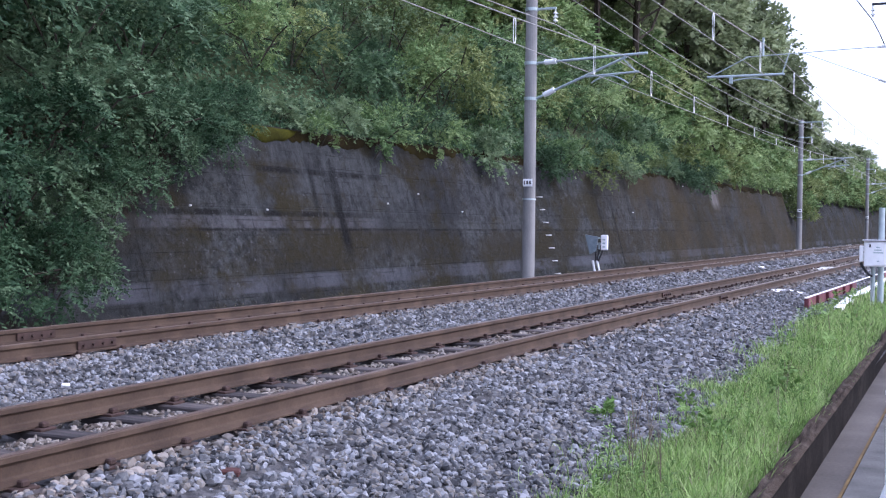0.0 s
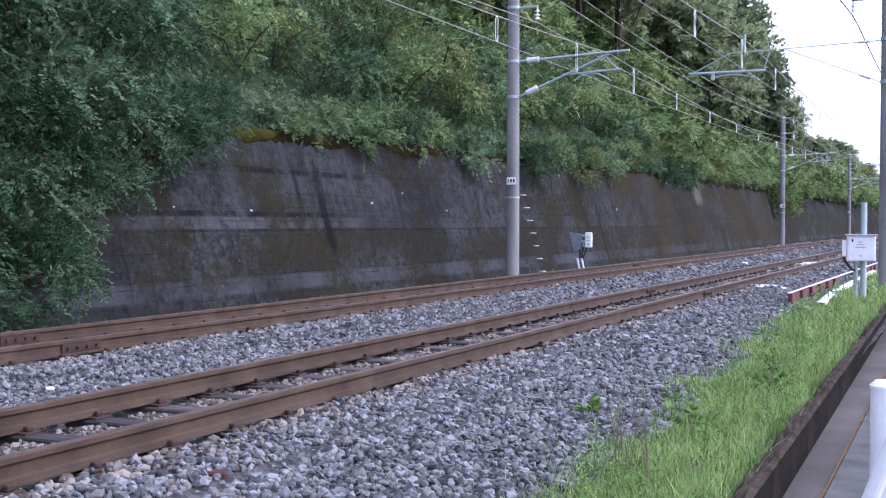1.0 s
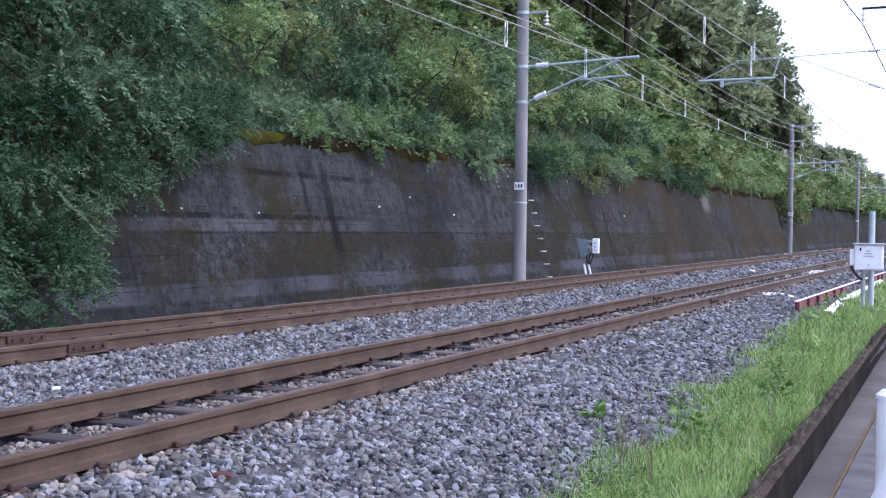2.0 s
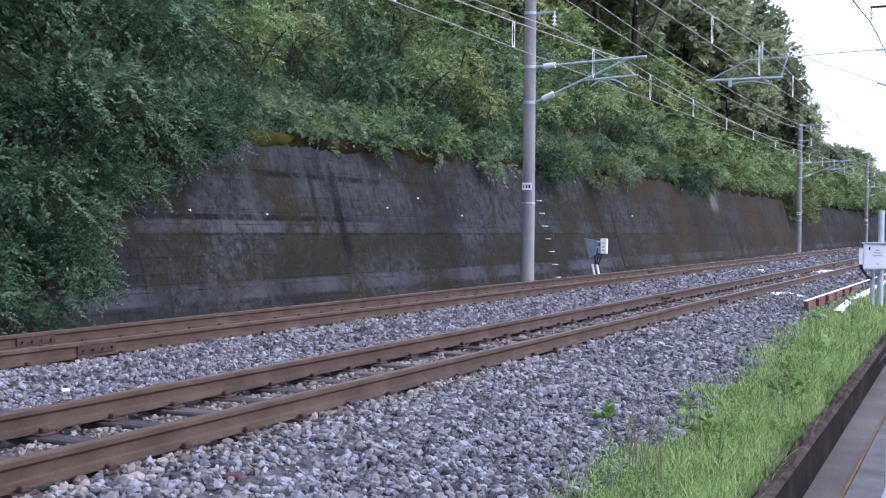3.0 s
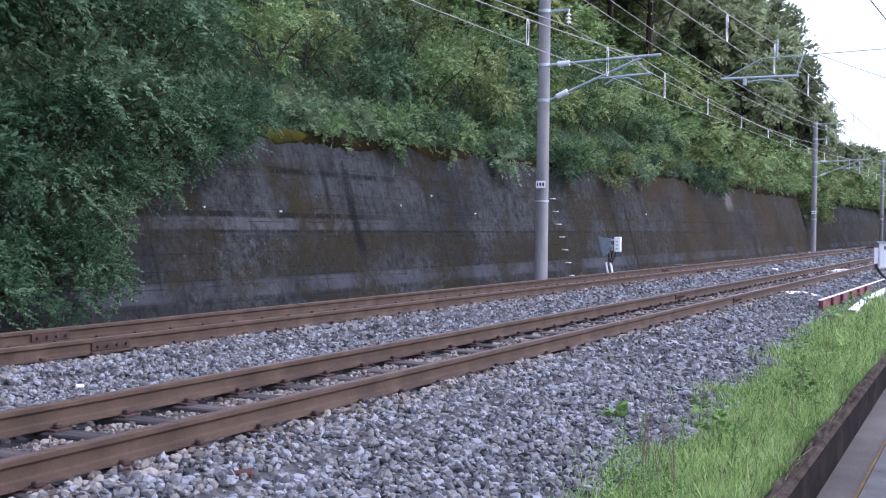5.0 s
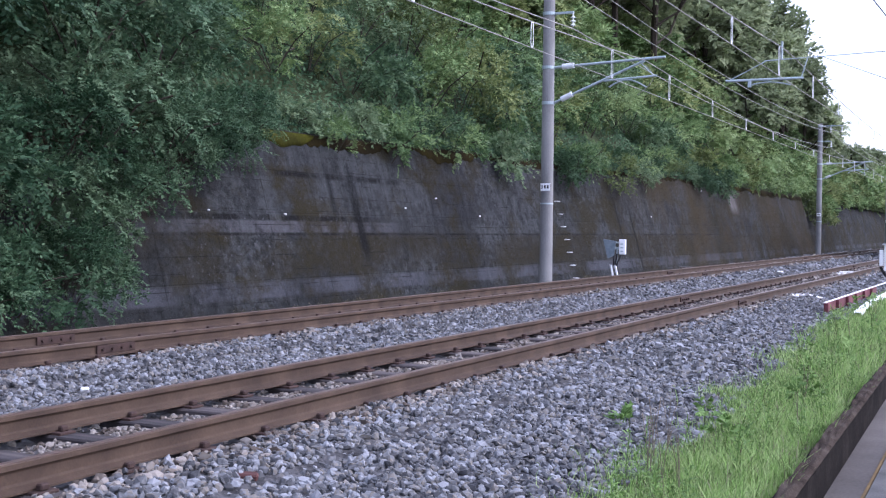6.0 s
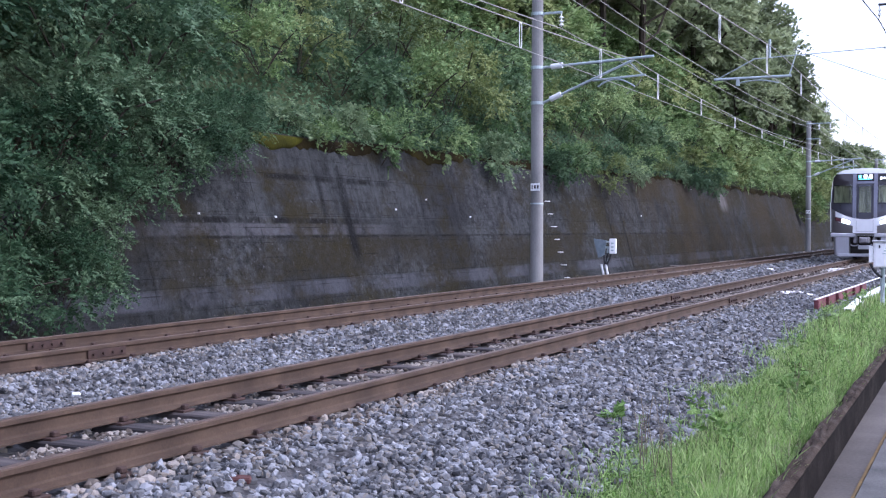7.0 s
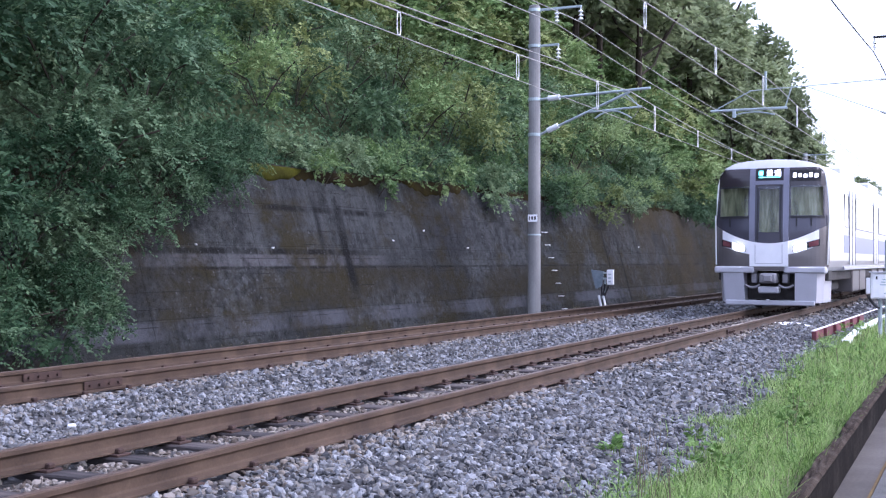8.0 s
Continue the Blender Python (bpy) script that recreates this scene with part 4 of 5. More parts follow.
def overhead(name, x, z_of, r, mat, label, y0=-18.0, y1=165.0, n=120):
    bm = tube(B(), [(x, y0 + (y1 - y0) * i / n, z_of(y0 + (y1 - y0) * i / n)) for i in range(n + 1)], r, 5)
    return tagged(part(name, bm, mat), label, "wire", "overhead wires", )


def sagging(z, sag, nodes):
    def at(y):
        for a, b in zip(nodes, nodes[1:]):
            if a <= y <= b:
                t = (y - a) / (b - a)
                return z - sag * 4 * t * (1 - t)
        return z
    return at


FAR_NODES, NEAR_NODES = POLES_Y + (200.0,), (-19.0, 28.3, 75.5, 119.0, 165.0)
for x, nodes, top_z, sag, low_z, first_y, gap in ((-8.75, FAR_NODES, 5.60, 0.52, 4.80, -8.87, 5.06), (-5.0, NEAR_NODES, 5.50, 0.42, 4.78, -7.0, 4.9)):
    mess = sagging(top_z, sag, nodes)
    overhead("messenger_wire", x, mess, 0.012, M_WIRE, "pale twisted messenger wire above the contact wire")
    overhead("contact_wire", x, lambda y: low_z, 0.009, M_WIRE, "thin copper contact wire over the track")
    for k in range(24):
        y = first_y + gap * k
        top = mess(y)
        bm = B()
        for d in (-0.06, 0.06):
            tube(bm, ((x, y + d * 0.7, top - 0.01), (x, y + d, top - 0.10), (x, y + d, low_z + 0.10), (x, y + d * 0.6, low_z + 0.02)), 0.010, 5)
        rod(bm, (x, y - 0.045, top - 0.012), (x, y + 0.045, top - 0.012), 0.010, seg=5)
        rod(bm, (x, y - 0.04, low_z + 0.02), (x, y + 0.04, low_z + 0.02), 0.010, seg=5)
        tagged(part("wire_hanger", bm, M_WHITE), "white looped hanger between the overhead wires", "hanger", "hangers of the overhead line")
for x, z, sag in ((POLE_X + 0.68, 6.54, 0.5), (POLE_X + 0.64, 7.52, 0.5), (POLE_X + 1.31, 7.52, 0.5)):
    overhead("feeder_wire", x, sagging(z, sag, FAR_NODES), 0.013, M_WIRE, "pale feeder wire strung between the poles")
overhead("feeder_wire", -2.64, sagging(5.95, 0.55, NEAR_NODES), 0.014, M_DARKWIRE, "dark feeder wire beside the near track")


# ---------------------------------------------------------------- train
def steel(name, base, rough, metal, stretch=(1, 0.2, 1), spec=0.5):
    return material(name, (tuple(0.88 * c for c in base), base), rough=rough, metal=metal, scale=3, fine=50, bump=0.03, spec=spec, stretch=stretch, depth=0.002)


M_STEEL = steel("brushed_stainless", (0.84, 0.84, 0.86), 0.28, 0.8)
M_ROOF = steel("train_roof_grey", (0.66, 0.66, 0.70), 0.45, 0.1)
M_MASK = steel("dark_slate_paint", (0.070, 0.068, 0.092), 0.22, 0.2)
M_FACE = steel("grey_silver_paint", (0.17, 0.158, 0.160), 0.30, 0.45)
M_LIVERY = steel("white_livery_paint", (0.86, 0.86, 0.90), 0.35, 0.0)
M_SKIRT = steel("pale_grey_skirt_paint", (0.44, 0.44, 0.49), 0.4, 0.1)
M_BLUE = steel("violet_blue_stripe", (0.24, 0.25, 0.50), 0.35, 0.0)
M_GEAR = material("underfloor_grime", ((0.02, 0.018, 0.018), (0.06, 0.055, 0.055)), rough=0.8, scale=5, fine=40, bump=0.3)
M_RUBBER = material("black_rubber", ((0.012, 0.012, 0.014), (0.025, 0.025, 0.03)), rough=0.7, scale=8, fine=50, bump=0.1)
# Upright yellow-green blobs put the trees' reflection into the cab lining.
M_CAB_REFLECTIONS = material("cab_lining_reflections", ((0.05, 0.06, 0.045), (0.26, 0.28, 0.17), (0.62, 0.64, 0.46)), rough=0.8, scale=1.6, fine=8, bump=0.0, stretch=(3, 1, 0.5))
M_LAMP = glow("headlamp_glow", (1.0, 0.93, 0.80), 40.0)
M_SIGN = glow("sign_glow", (0.95, 0.95, 1.0), 2.2)
M_SIGN_GREEN = glow("sign_green_glow", (0.20, 0.85, 0.75), 1.6)
M_PANE = bpy.data.materials.new("window_glass")
M_PANE.use_nodes = True
_b = M_PANE.node_tree.nodes["Principled BSDF"]
_b.inputs["Base Color"].default_value = (0.94, 0.97, 0.95, 1)
_b.inputs["Roughness"].default_value, _b.inputs["Transmission Weight"].default_value, _b.inputs["IOR"].default_value = 0.02, 1.0, 1.5

SECTION = [(1.36, 0.95), (1.45, 1.05), (1.475, 1.20), (1.475, 2.20), (1.465, 2.70), (1.43, 3.05), (1.36, 3.30), (1.20, 3.46), (0.95, 3.56), (0.55, 3.62), (0.0, 3.64)]
CAB = 0.905                          # the cab narrows to this share of the width at its front


def half_width(z):
    for (w0, z0), (w1, z1) in zip(SECTION, SECTION[1:]):
        if z0 <= z <= z1:
            return w0 + (w1 - w0) * (z - z0) / (z1 - z0)
    return SECTION[0][0] if z < 0.95 else 0.0


def nose(x, z):
    """How far the cab front lies behind its foremost point."""
    u = min(1.0, abs(x) / (1.475 * CAB))
    y = 0.10 * u ** 2 + 0.30 * u ** 7
    y += 0.16 * max(0.0, z - 1.9) / 1.8 + 0.22 * max(0.0, (z - 3.1) / 0.6) ** 2.2
    y += 0.05 * max(0.0, 1.3 - z)
    return y


def front_panel(name, x0, x1, lo, hi, mat, parent, out=0.006, nx=14, nz=8, label="", skip=()):
    """A skin over the cab front between the curves lo(x) and hi(x), with a rim that turns back."""
    xs = sorted(set([x0 + (x1 - x0) * i / nx for i in range(nx + 1)] + [v for r in skip for v in r[:2]]))
    bm = B()
    cols = []
    for x in xs:
        a, b = lo(x), hi(x)
        zs = [a + (b - a) * j / nz for j in range(nz + 1)]
        if skip:
            zs = sorted([a + (b - a) * j / nz for j in range(nz + 1)])
        cols.append([bm.verts.new((max(-CAB * half_width(z), min(CAB * half_width(z), x)), nose(x, z) - out, z)) for z in zs])
    for ca, cb in zip(cols, cols[1:]):
        for j in range(nz):
            q = (ca[j], cb[j], cb[j + 1], ca[j + 1])
            if len({tuple(round(c, 5) for c in v.co) for v in q}) < 4:
                continue
            mx, mz = sum(v.co.x for v in q) / 4, sum(v.co.z for v in q) / 4
            if any(r[0] <= mx <= r[1] and r[2] <= mz <= r[3] for r in skip):
                continue
            bm.faces.new(q)
    edges = [e for e in bm.edges if e.is_boundary]
    r = bmesh.ops.extrude_edge_only(bm, edges=edges)
    for v in [g for g in r["geom"] if isinstance(g, bmesh.types.BMVert)]:
        v.co.y += 0.03
    return part(name, bm, mat, parent, label, smooth=False)


def flat(v):
    return lambda x: v


def mask_low(x):
    return 1.61 + 0.33 * (abs(x) / 1.13) ** 1.9


def swoosh_low(x):
    return 1.34 + 0.22 * max(0.0, (abs(x) - 0.35) / 0.78) ** 1.5


def train_car(cab, label):
    car = empty("train_car")
    length = 19.6
    y0 = 0.42 if cab else 0.0
    ring = SECTION + [(-w, z) for w, z in SECTION[-2::-1]]
    slices = ((y0, CAB), (0.9, 0.95), (1.4, 0.985), (2.0, 1.0), (length, 1.0)) if cab else ((y0, 1.0), (length, 1.0))
    bm = B()
    loops = [[bm.verts.new((x * k, y, z)) for x, z in ring] for y, k in slices]
    for a, b in zip(loops, loops[1:]):
        for i in range(len(ring)):
            bm.faces.new((a[i], a[(i + 1) % len(ring)], b[(i + 1) % len(ring)], b[i]))
    bm.faces.new(loops[0][::-1])
    bm.faces.new(loops[-1])
    part("body", bm, M_STEEL, car, "brushed stainless body shell")
    roof = [(w + 0.004, z + 0.004) for w, z in SECTION if z >= 3.3]
    roof = roof + [(-w, z) for w, z in roof[-2::-1]]
    bm = B()
    rows = [[bm.verts.new((x * k, y, z)) for x, z in roof] for y, k in slices]
    for a, b in zip(rows, rows[1:]):
        for i in range(len(roof) - 1):
            bm.faces.new((a[i], b[i], b[i + 1], a[i + 1]))
    part("roof_skin", bm, M_ROOF, car, "grey ribbed roof")
    for yy in (6.0, 13.5):
        part("roof_unit", box(B(), -0.95, 0.95, yy, yy + 3.0, 3.55, 3.86, 0.06), M_ROOF, car, "grey air-conditioning unit")
    for s in (-1, 1):
        part("side_stripe", box(B(), s * 1.476, s * 1.482, (2.02 if cab else 0.35), length - 0.1, 1.40, 1.84), M_BLUE, car, "violet-blue band below the windows")
        part("sill_band", box(B(), s * 1.44, s * 1.484, (2.0 if cab else 0.2), length, 0.98, 1.06), M_SKIRT, car)
        doors = (3.0, 9.2, 15.4)
        for yd in doors:
            d = part("door", box(B(), s * 1.475, s * 1.486, yd, yd + 1.3, 1.10, 2.98, 0.003), M_STEEL, car, "stainless double door")
            for k in (0, 1):
                part("door_window", box(B(), s * 1.4865, s * 1.490, yd + 0.12 + 0.62 * k, yd + 0.56 + 0.62 * k, 1.85, 2.75, 0.001), M_WINDOW, d)
            for yy in (yd - 0.02, yd + 0.64, yd + 1.30):
                part("door_seal", box(B(), s * 1.487, s * 1.494, yy, yy + 0.035, 1.10, 3.0), M_RUBBER, d, "black rubber door seal")
        gaps = [(1.85 if cab else 0.35, doors[0]), (doors[0] + 1.3, doors[1]), (doors[1] + 1.3, doors[2]), (doors[2] + 1.3, length - 0.1)]
        for a, b in gaps:
            n = max(1, round((b - a - 0.5) / 1.7))
            wdt = (b - a - 0.5) / n
            for k in range(n):
                c = a + 0.25 + wdt * k
                w = part("window", box(B(), s * 1.474, s * 1.480, c + 0.03, c + wdt - 0.03, 2.04, 2.88, 0.002), M_RUBBER, car, "black-framed side window with a pale mirror pane")
                part("pane", box(B(), s * 1.481, s * 1.485, c + 0.045, c + wdt - 0.045, 2.055, 2.865), M_WINDOW, w)
        for yy in (4.9, 6.6, 10.0, 12.1):
            part("equipment_box", box(B(), s * 0.85, s * 1.36, yy, yy + 1.45, 0.36, 0.96, 0.03), M_FACE if s > 0 else M_GEAR, car, "grey underfloor equipment box")
    part("underframe", box(B(), -1.3, 1.3, 0.5, length - 0.1, 0.72, 0.97, 0.02), M_GEAR, car)
    for yb in (2.9, 16.6):
        part("bogie", box(B(), -1.05, 1.05, yb - 1.5, yb + 1.5, 0.42, 0.66, 0.05), M_GEAR, car)
        for dy in (-1.05, 1.05):
            for s in (-1, 1):
                bm = rod(B(), (s * 0.50, yb + dy, 0.433), (s * 0.625, yb + dy, 0.433), 0.43, 0.43, 28)
                rod(bm, (s * 0.47, yb + dy, 0.433), (s * 0.50, yb + dy, 0.433), 0.455, 0.455, 28)
                rod(bm, (s * 0.62, yb + dy, 0.433), (s * 0.66, yb + dy, 0.433), 0.12, 0.10, 14)
                part("wheel", bm, M_GEAR, car, "steel wheel")
    if cab:
        cab_front(car)
    return tagged(car, label, "train", "cars of the train")


M_TOPGLASS = steel("black_glossy_panel", (0.035, 0.028, 0.036), 0.12, 0.0)
M_COUPLER = steel("worn_coupler_steel", (0.26, 0.25, 0.27), 0.5, 0.5)
# Pale metal panes: the sky's white reflection is put into their colour.
M_WINDOW = steel("sky_reflecting_window", (0.78, 0.79, 0.80), 0.05, 0.9, spec=0.6)


def cab_front(car):
    wins = ((-1.20, -0.50, 2.27, 2.96), (0.50, 1.20, 2.27, 2.96))
    door_glass = (-0.23, 0.23, 1.90, 2.92)
    skip = wins + (door_glass,)
    def shell(name, lo, hi, mat, label, holes=(), nz=8):
        return front_panel(name, -1.475 * CAB, 1.475 * CAB, lo, hi, mat, car, 0.0, 30, nz, label, holes)
    shell("lower_face", flat(0.96), swoosh_low, M_FACE, "grey-silver lower face")
    front_panel("white_swoosh", -1.13, 1.13, swoosh_low, mask_low, M_LIVERY, car, 0.0, 26, 4, "white curved band across the face")
    for s in (-1, 1):
        front_panel("face_corner", min(s * 1.13, s * 1.475 * CAB), max(s * 1.13, s * 1.475 * CAB), swoosh_low, mask_low, M_FACE, car, 0.0, 5, 4, "grey-silver corner of the face")
    shell("dark_mask_low", mask_low, flat(2.27), M_MASK, "dark slate mask", (door_glass,), 10)
    shell("dark_mask", flat(2.27), flat(2.98), M_MASK, "dark slate mask round the windows", skip, 20)
    shell("dark_mask_top", flat(2.98), flat(3.42), M_TOPGLASS, "near-black glossy upper mask", (), 6)
    shell("roof_brow", flat(3.42), flat(3.635), M_ROOF, "pale rounded brow of the roof", (), 8)
    for w in wins:
        g = front_panel("windscreen", w[0] - 0.03, w[1] + 0.03, flat(w[2] - 0.03), flat(w[3] + 0.03), M_PANE, car, 0.012, 8, 4, "clear windscreen in front of the painted tree reflections")
        front_panel("windscreen_rim", w[0] - 0.05, w[1] + 0.05, flat(w[2] - 0.06), flat(w[2] - 0.02), M_RUBBER, car, 0.016, 8, 1)
        front_panel("wiper", *((w[0] + 0.25, w[0] + 0.28) if w[0] < 0 else (w[0] + 0.45, w[0] + 0.48)), flat(2.02), flat(2.26), M_RUBBER, car, 0.02, 1, 3, "black wiper arm")
    front_panel("wiper", 0.62, 0.65, flat(2.02), flat(2.26), M_RUBBER, car, 0.02, 1, 3, "black wiper arm")
    frame_mat = steel("door_frame_paint", (0.19, 0.19, 0.25), 0.3, 0.2)
    for x in (-0.46, 0.33):
        front_panel("door_pillar", x, x + 0.13, mask_low, flat(3.41), frame_mat, car, 0.035, 2, 10, "raised slate pillar beside the cab door")
    front_panel("door_lintel", -0.46, 0.46, flat(3.02), flat(3.11), frame_mat, car, 0.036, 6, 1)
    for x in (-0.285, 0.255):
        front_panel("door_stile", x, x + 0.03, flat(1.70), flat(3.0), M_RUBBER, car, 0.012, 1, 8, "black seal of the cab door")
    front_panel("door_pane", -0.24, 0.24, flat(1.88), flat(2.94), M_PANE, car, 0.010, 4, 6, "pane of the cab door")
    front_panel("door_apron", -0.45, 0.45, flat(1.06), lambda x: mask_low(x) - 0.01, M_LIVERY, car, 0.036, 8, 6, "white panel below the cab door")
    front_panel("apron_line", -0.31, 0.31, flat(1.12), flat(1.135), M_SKIRT, car, 0.040, 6, 1)
    for s in (-1, 1):
        front_panel("apron_edge", s * 0.315 - 0.008, s * 0.315 + 0.008, flat(1.13), flat(1.58), M_SKIRT, car, 0.040, 1, 4)
        lo = (lambda x: 1.42 + 0.22 * max(0, abs(x) - 0.55))
        hi = (lambda x: 1.52 + 0.32 * max(0, min(abs(x), 1.12) - 0.52))
        h = front_panel("headlight", min(s * 0.55, s * 1.15), max(s * 0.55, s * 1.15), lo, hi, M_RUBBER, car, 0.012, 8, 3, "dark swept-back headlight cluster")
        front_panel("lamp", min(s * 0.58, s * 0.86), max(s * 0.58, s * 0.86), lambda x: lo(x) + 0.01, lambda x: hi(x) - 0.01, M_LAMP, h, 0.02, 6, 2, "bright white headlamp")
        front_panel("tail_lamp", min(s * 0.92, s * 1.12), max(s * 0.92, s * 1.12), lambda x: lo(x) + 0.02, lambda x: hi(x) - 0.02, M_MAROON, h, 0.016, 4, 2, "dark red tail lamp")
        part("grab_rail", rod(B(), (s * 1.31, 0.30, 1.10), (s * 1.34, 0.36, 2.3), 0.018, seg=8), M_STEEL, car, "steel grab rail")
    sign = front_panel("destination_sign", -0.31, 0.31, flat(3.13), flat(3.40), M_RUBBER, car, 0.03, 4, 2, "black destination display")
    for x0, x1, z0, z1, mt in ((-0.25, -0.15, 3.24, 3.35, M_SIGN_GREEN), (-0.25, 0.25, 3.185, 3.205, M_SIGN_GREEN)):
        front_panel("display_mark", x0, x1, flat(z0), flat(z1), mt, sign, 0.034, 1, 1, "glowing mark")
    for word, x in (("普", -0.08), ("通", 0.11)):
        curve = bpy.data.curves.new("letters", "FONT")
        curve.body, curve.size, curve.extrude = word, 0.17, 0.002
        tmp = new("letters", curve)
        bpy.context.view_layer.update()
        me = bpy.data.meshes.new_from_object(tmp.evaluated_get(bpy.context.evaluated_depsgraph_get()))
        bpy.data.objects.remove(tmp)
        me.materials.clear()
        me.materials.append(M_SIGN)
        ob = new("letters", me)
        ob.parent = sign
        ob.matrix_basis = pose(x, nose(0, 3.3) - 0.045, 3.235, 84, 0, 0)
        ob["label"] = "white glowing letters"
    line = front_panel("line_sign", 0.50, 1.16, flat(3.10), flat(3.36), M_RUBBER, car, 0.02, 5, 2, "black line-name display")
    for k in range(5):
        front_panel("display_mark", 0.55 + 0.12 * k, 0.62 + 0.12 * k, flat(3.18 + 0.01 * (k % 2)), flat(3.28 - 0.015 * (k % 3)), M_SIGN, line, 0.026, 1, 1, "glowing mark")
    # cab inside; the bulkhead also carries painted reflections of the trees
    part("cab_wall", box(B(), -1.24, 1.24, 0.405, 0.415, 1.0, 3.25), M_CAB_REFLECTIONS, car, "cab bulkhead with painted yellow-green tree reflections")
    # front sill, skirts and coupler
    part("front_sill", box(B(), -1.29, -0.34, 0.0, 0.5, 0.90, 1.06, 0.03), M_SKIRT, car)
    part("front_sill", box(B(), 0.34, 1.29, 0.0, 0.5, 0.90, 1.06, 0.03), M_SKIRT, car)
    for s in (-1, 1):
        bm = B()
        pts = [(s * 0.60, 0.02), (s * 1.10, 0.06), (s * 1.22, 0.36), (s * 1.26, 1.4), (s * 0.60, 1.4)]
        a = [bm.verts.new((x, y, 0.92)) for x, y in pts]
        b = [bm.verts.new((x * 0.97, y + 0.08, 0.20)) for x, y in pts]
        for i in range(5):
            bm.faces.new((a[i], a[(i + 1) % 5], b[(i + 1) % 5], b[i]))
        bm.faces.new(a)
        bm.faces.new(b[::-1])
        bmesh.ops.recalc_face_normals(bm, faces=bm.faces[:])
        part("skirt", bm, M_SKIRT, car, "pale grey front skirt")
    part("snow_plough", box(B(), -1.04, 1.04, 0.06, 0.16, 0.13, 0.25, 0.02), M_SKIRT, car)
    # Flat dark plate added for the shade inside the open coupler bay.
    part("coupler_shade_plate", box(B(), -0.62, 0.62, 0.46, 0.50, 0.26, 0.95), M_GEAR, car, "dark plate standing in for the shade behind the coupler")
    bm = box(B(), -0.20, 0.20, -0.16, 0.30, 0.66, 0.90, 0.04)
    box(bm, -0.10, 0.10, -0.22, -0.10, 0.70, 0.86, 0.02)
    rod(bm, (0, 0.2, 0.78), (0, 0.5, 0.78), 0.09, seg=12)
    part("coupler", bm, M_COUPLER, car, "steel coupler head")
    part("electric_coupler", box(B(), -0.24, 0.24, -0.08, 0.25, 0.42, 0.58, 0.03), M_SKIRT, car, "pale electric coupler box")
    for s in (-1, 1):
        part("jumper_box", box(B(), s * 0.36 - 0.07, s * 0.36 + 0.07, 0.10, 0.40, 0.66, 0.90, 0.02), M_COUPLER, car)
        part("air_hose", tube(B(), [(s * (0.22 + 0.34 * t), 0.05, 0.62 - 0.07 * math.sin(3.14 * t)) for t in [i / 6 for i in range(7)]], 0.03), M_COUPLER, car)


lead_car = train_car(True, "silver commuter train car with a dark mask and lit headlights")
second_car = train_car(False, "silver commuter train car with a violet-blue side band")


# ---------------------------------------------------------------- wall details
def wall_pipe(y, z):
    bm = rod(B(), (0.035, 0, 0.0), (-0.10, 0, 0.0), 0.017, 0.017, 12)
    ob = part("weep_pipe", bm, M_WHITE)
    ob.location = (wall_x(z), y, z)
    return tagged(ob, "short white drain pipe end in the wall", "pipe", "drain pipes of the wall")


for y, z in ((17.67, 1.48), (20.22, 1.44), (25.63, 1.68), (27.48, 1.97), (30.04, 1.54), (47.4, 1.76), (48.1, 3.3), (57.5, 3.2)):
    wall_pipe(y, z)
for k in range(7):
    z = 2.13 - 0.425 * k
    bm = B()
    tube(bm, ((-0.06, -0.11, 0), (0.10, -0.11, 0.0), (0.12, -0.09, 0), (0.12, 0.09, 0), (0.10, 0.11, 0), (-0.06, 0.11, 0)), 0.011, 6)
    ob = part("step_iron", bm, M_WHITE)
    ob.location = (wall_x(z), 36.5, z)
    tagged(ob, "pale U-shaped step iron set in the wall", "rung", "climbing rungs on the wall")


M_HOOD = material("weathered_blue_grey_steel", ((0.11, 0.14, 0.165), (0.22, 0.265, 0.30)), rough=0.55, metal=0.3, scale=6, fine=40, bump=0.1)


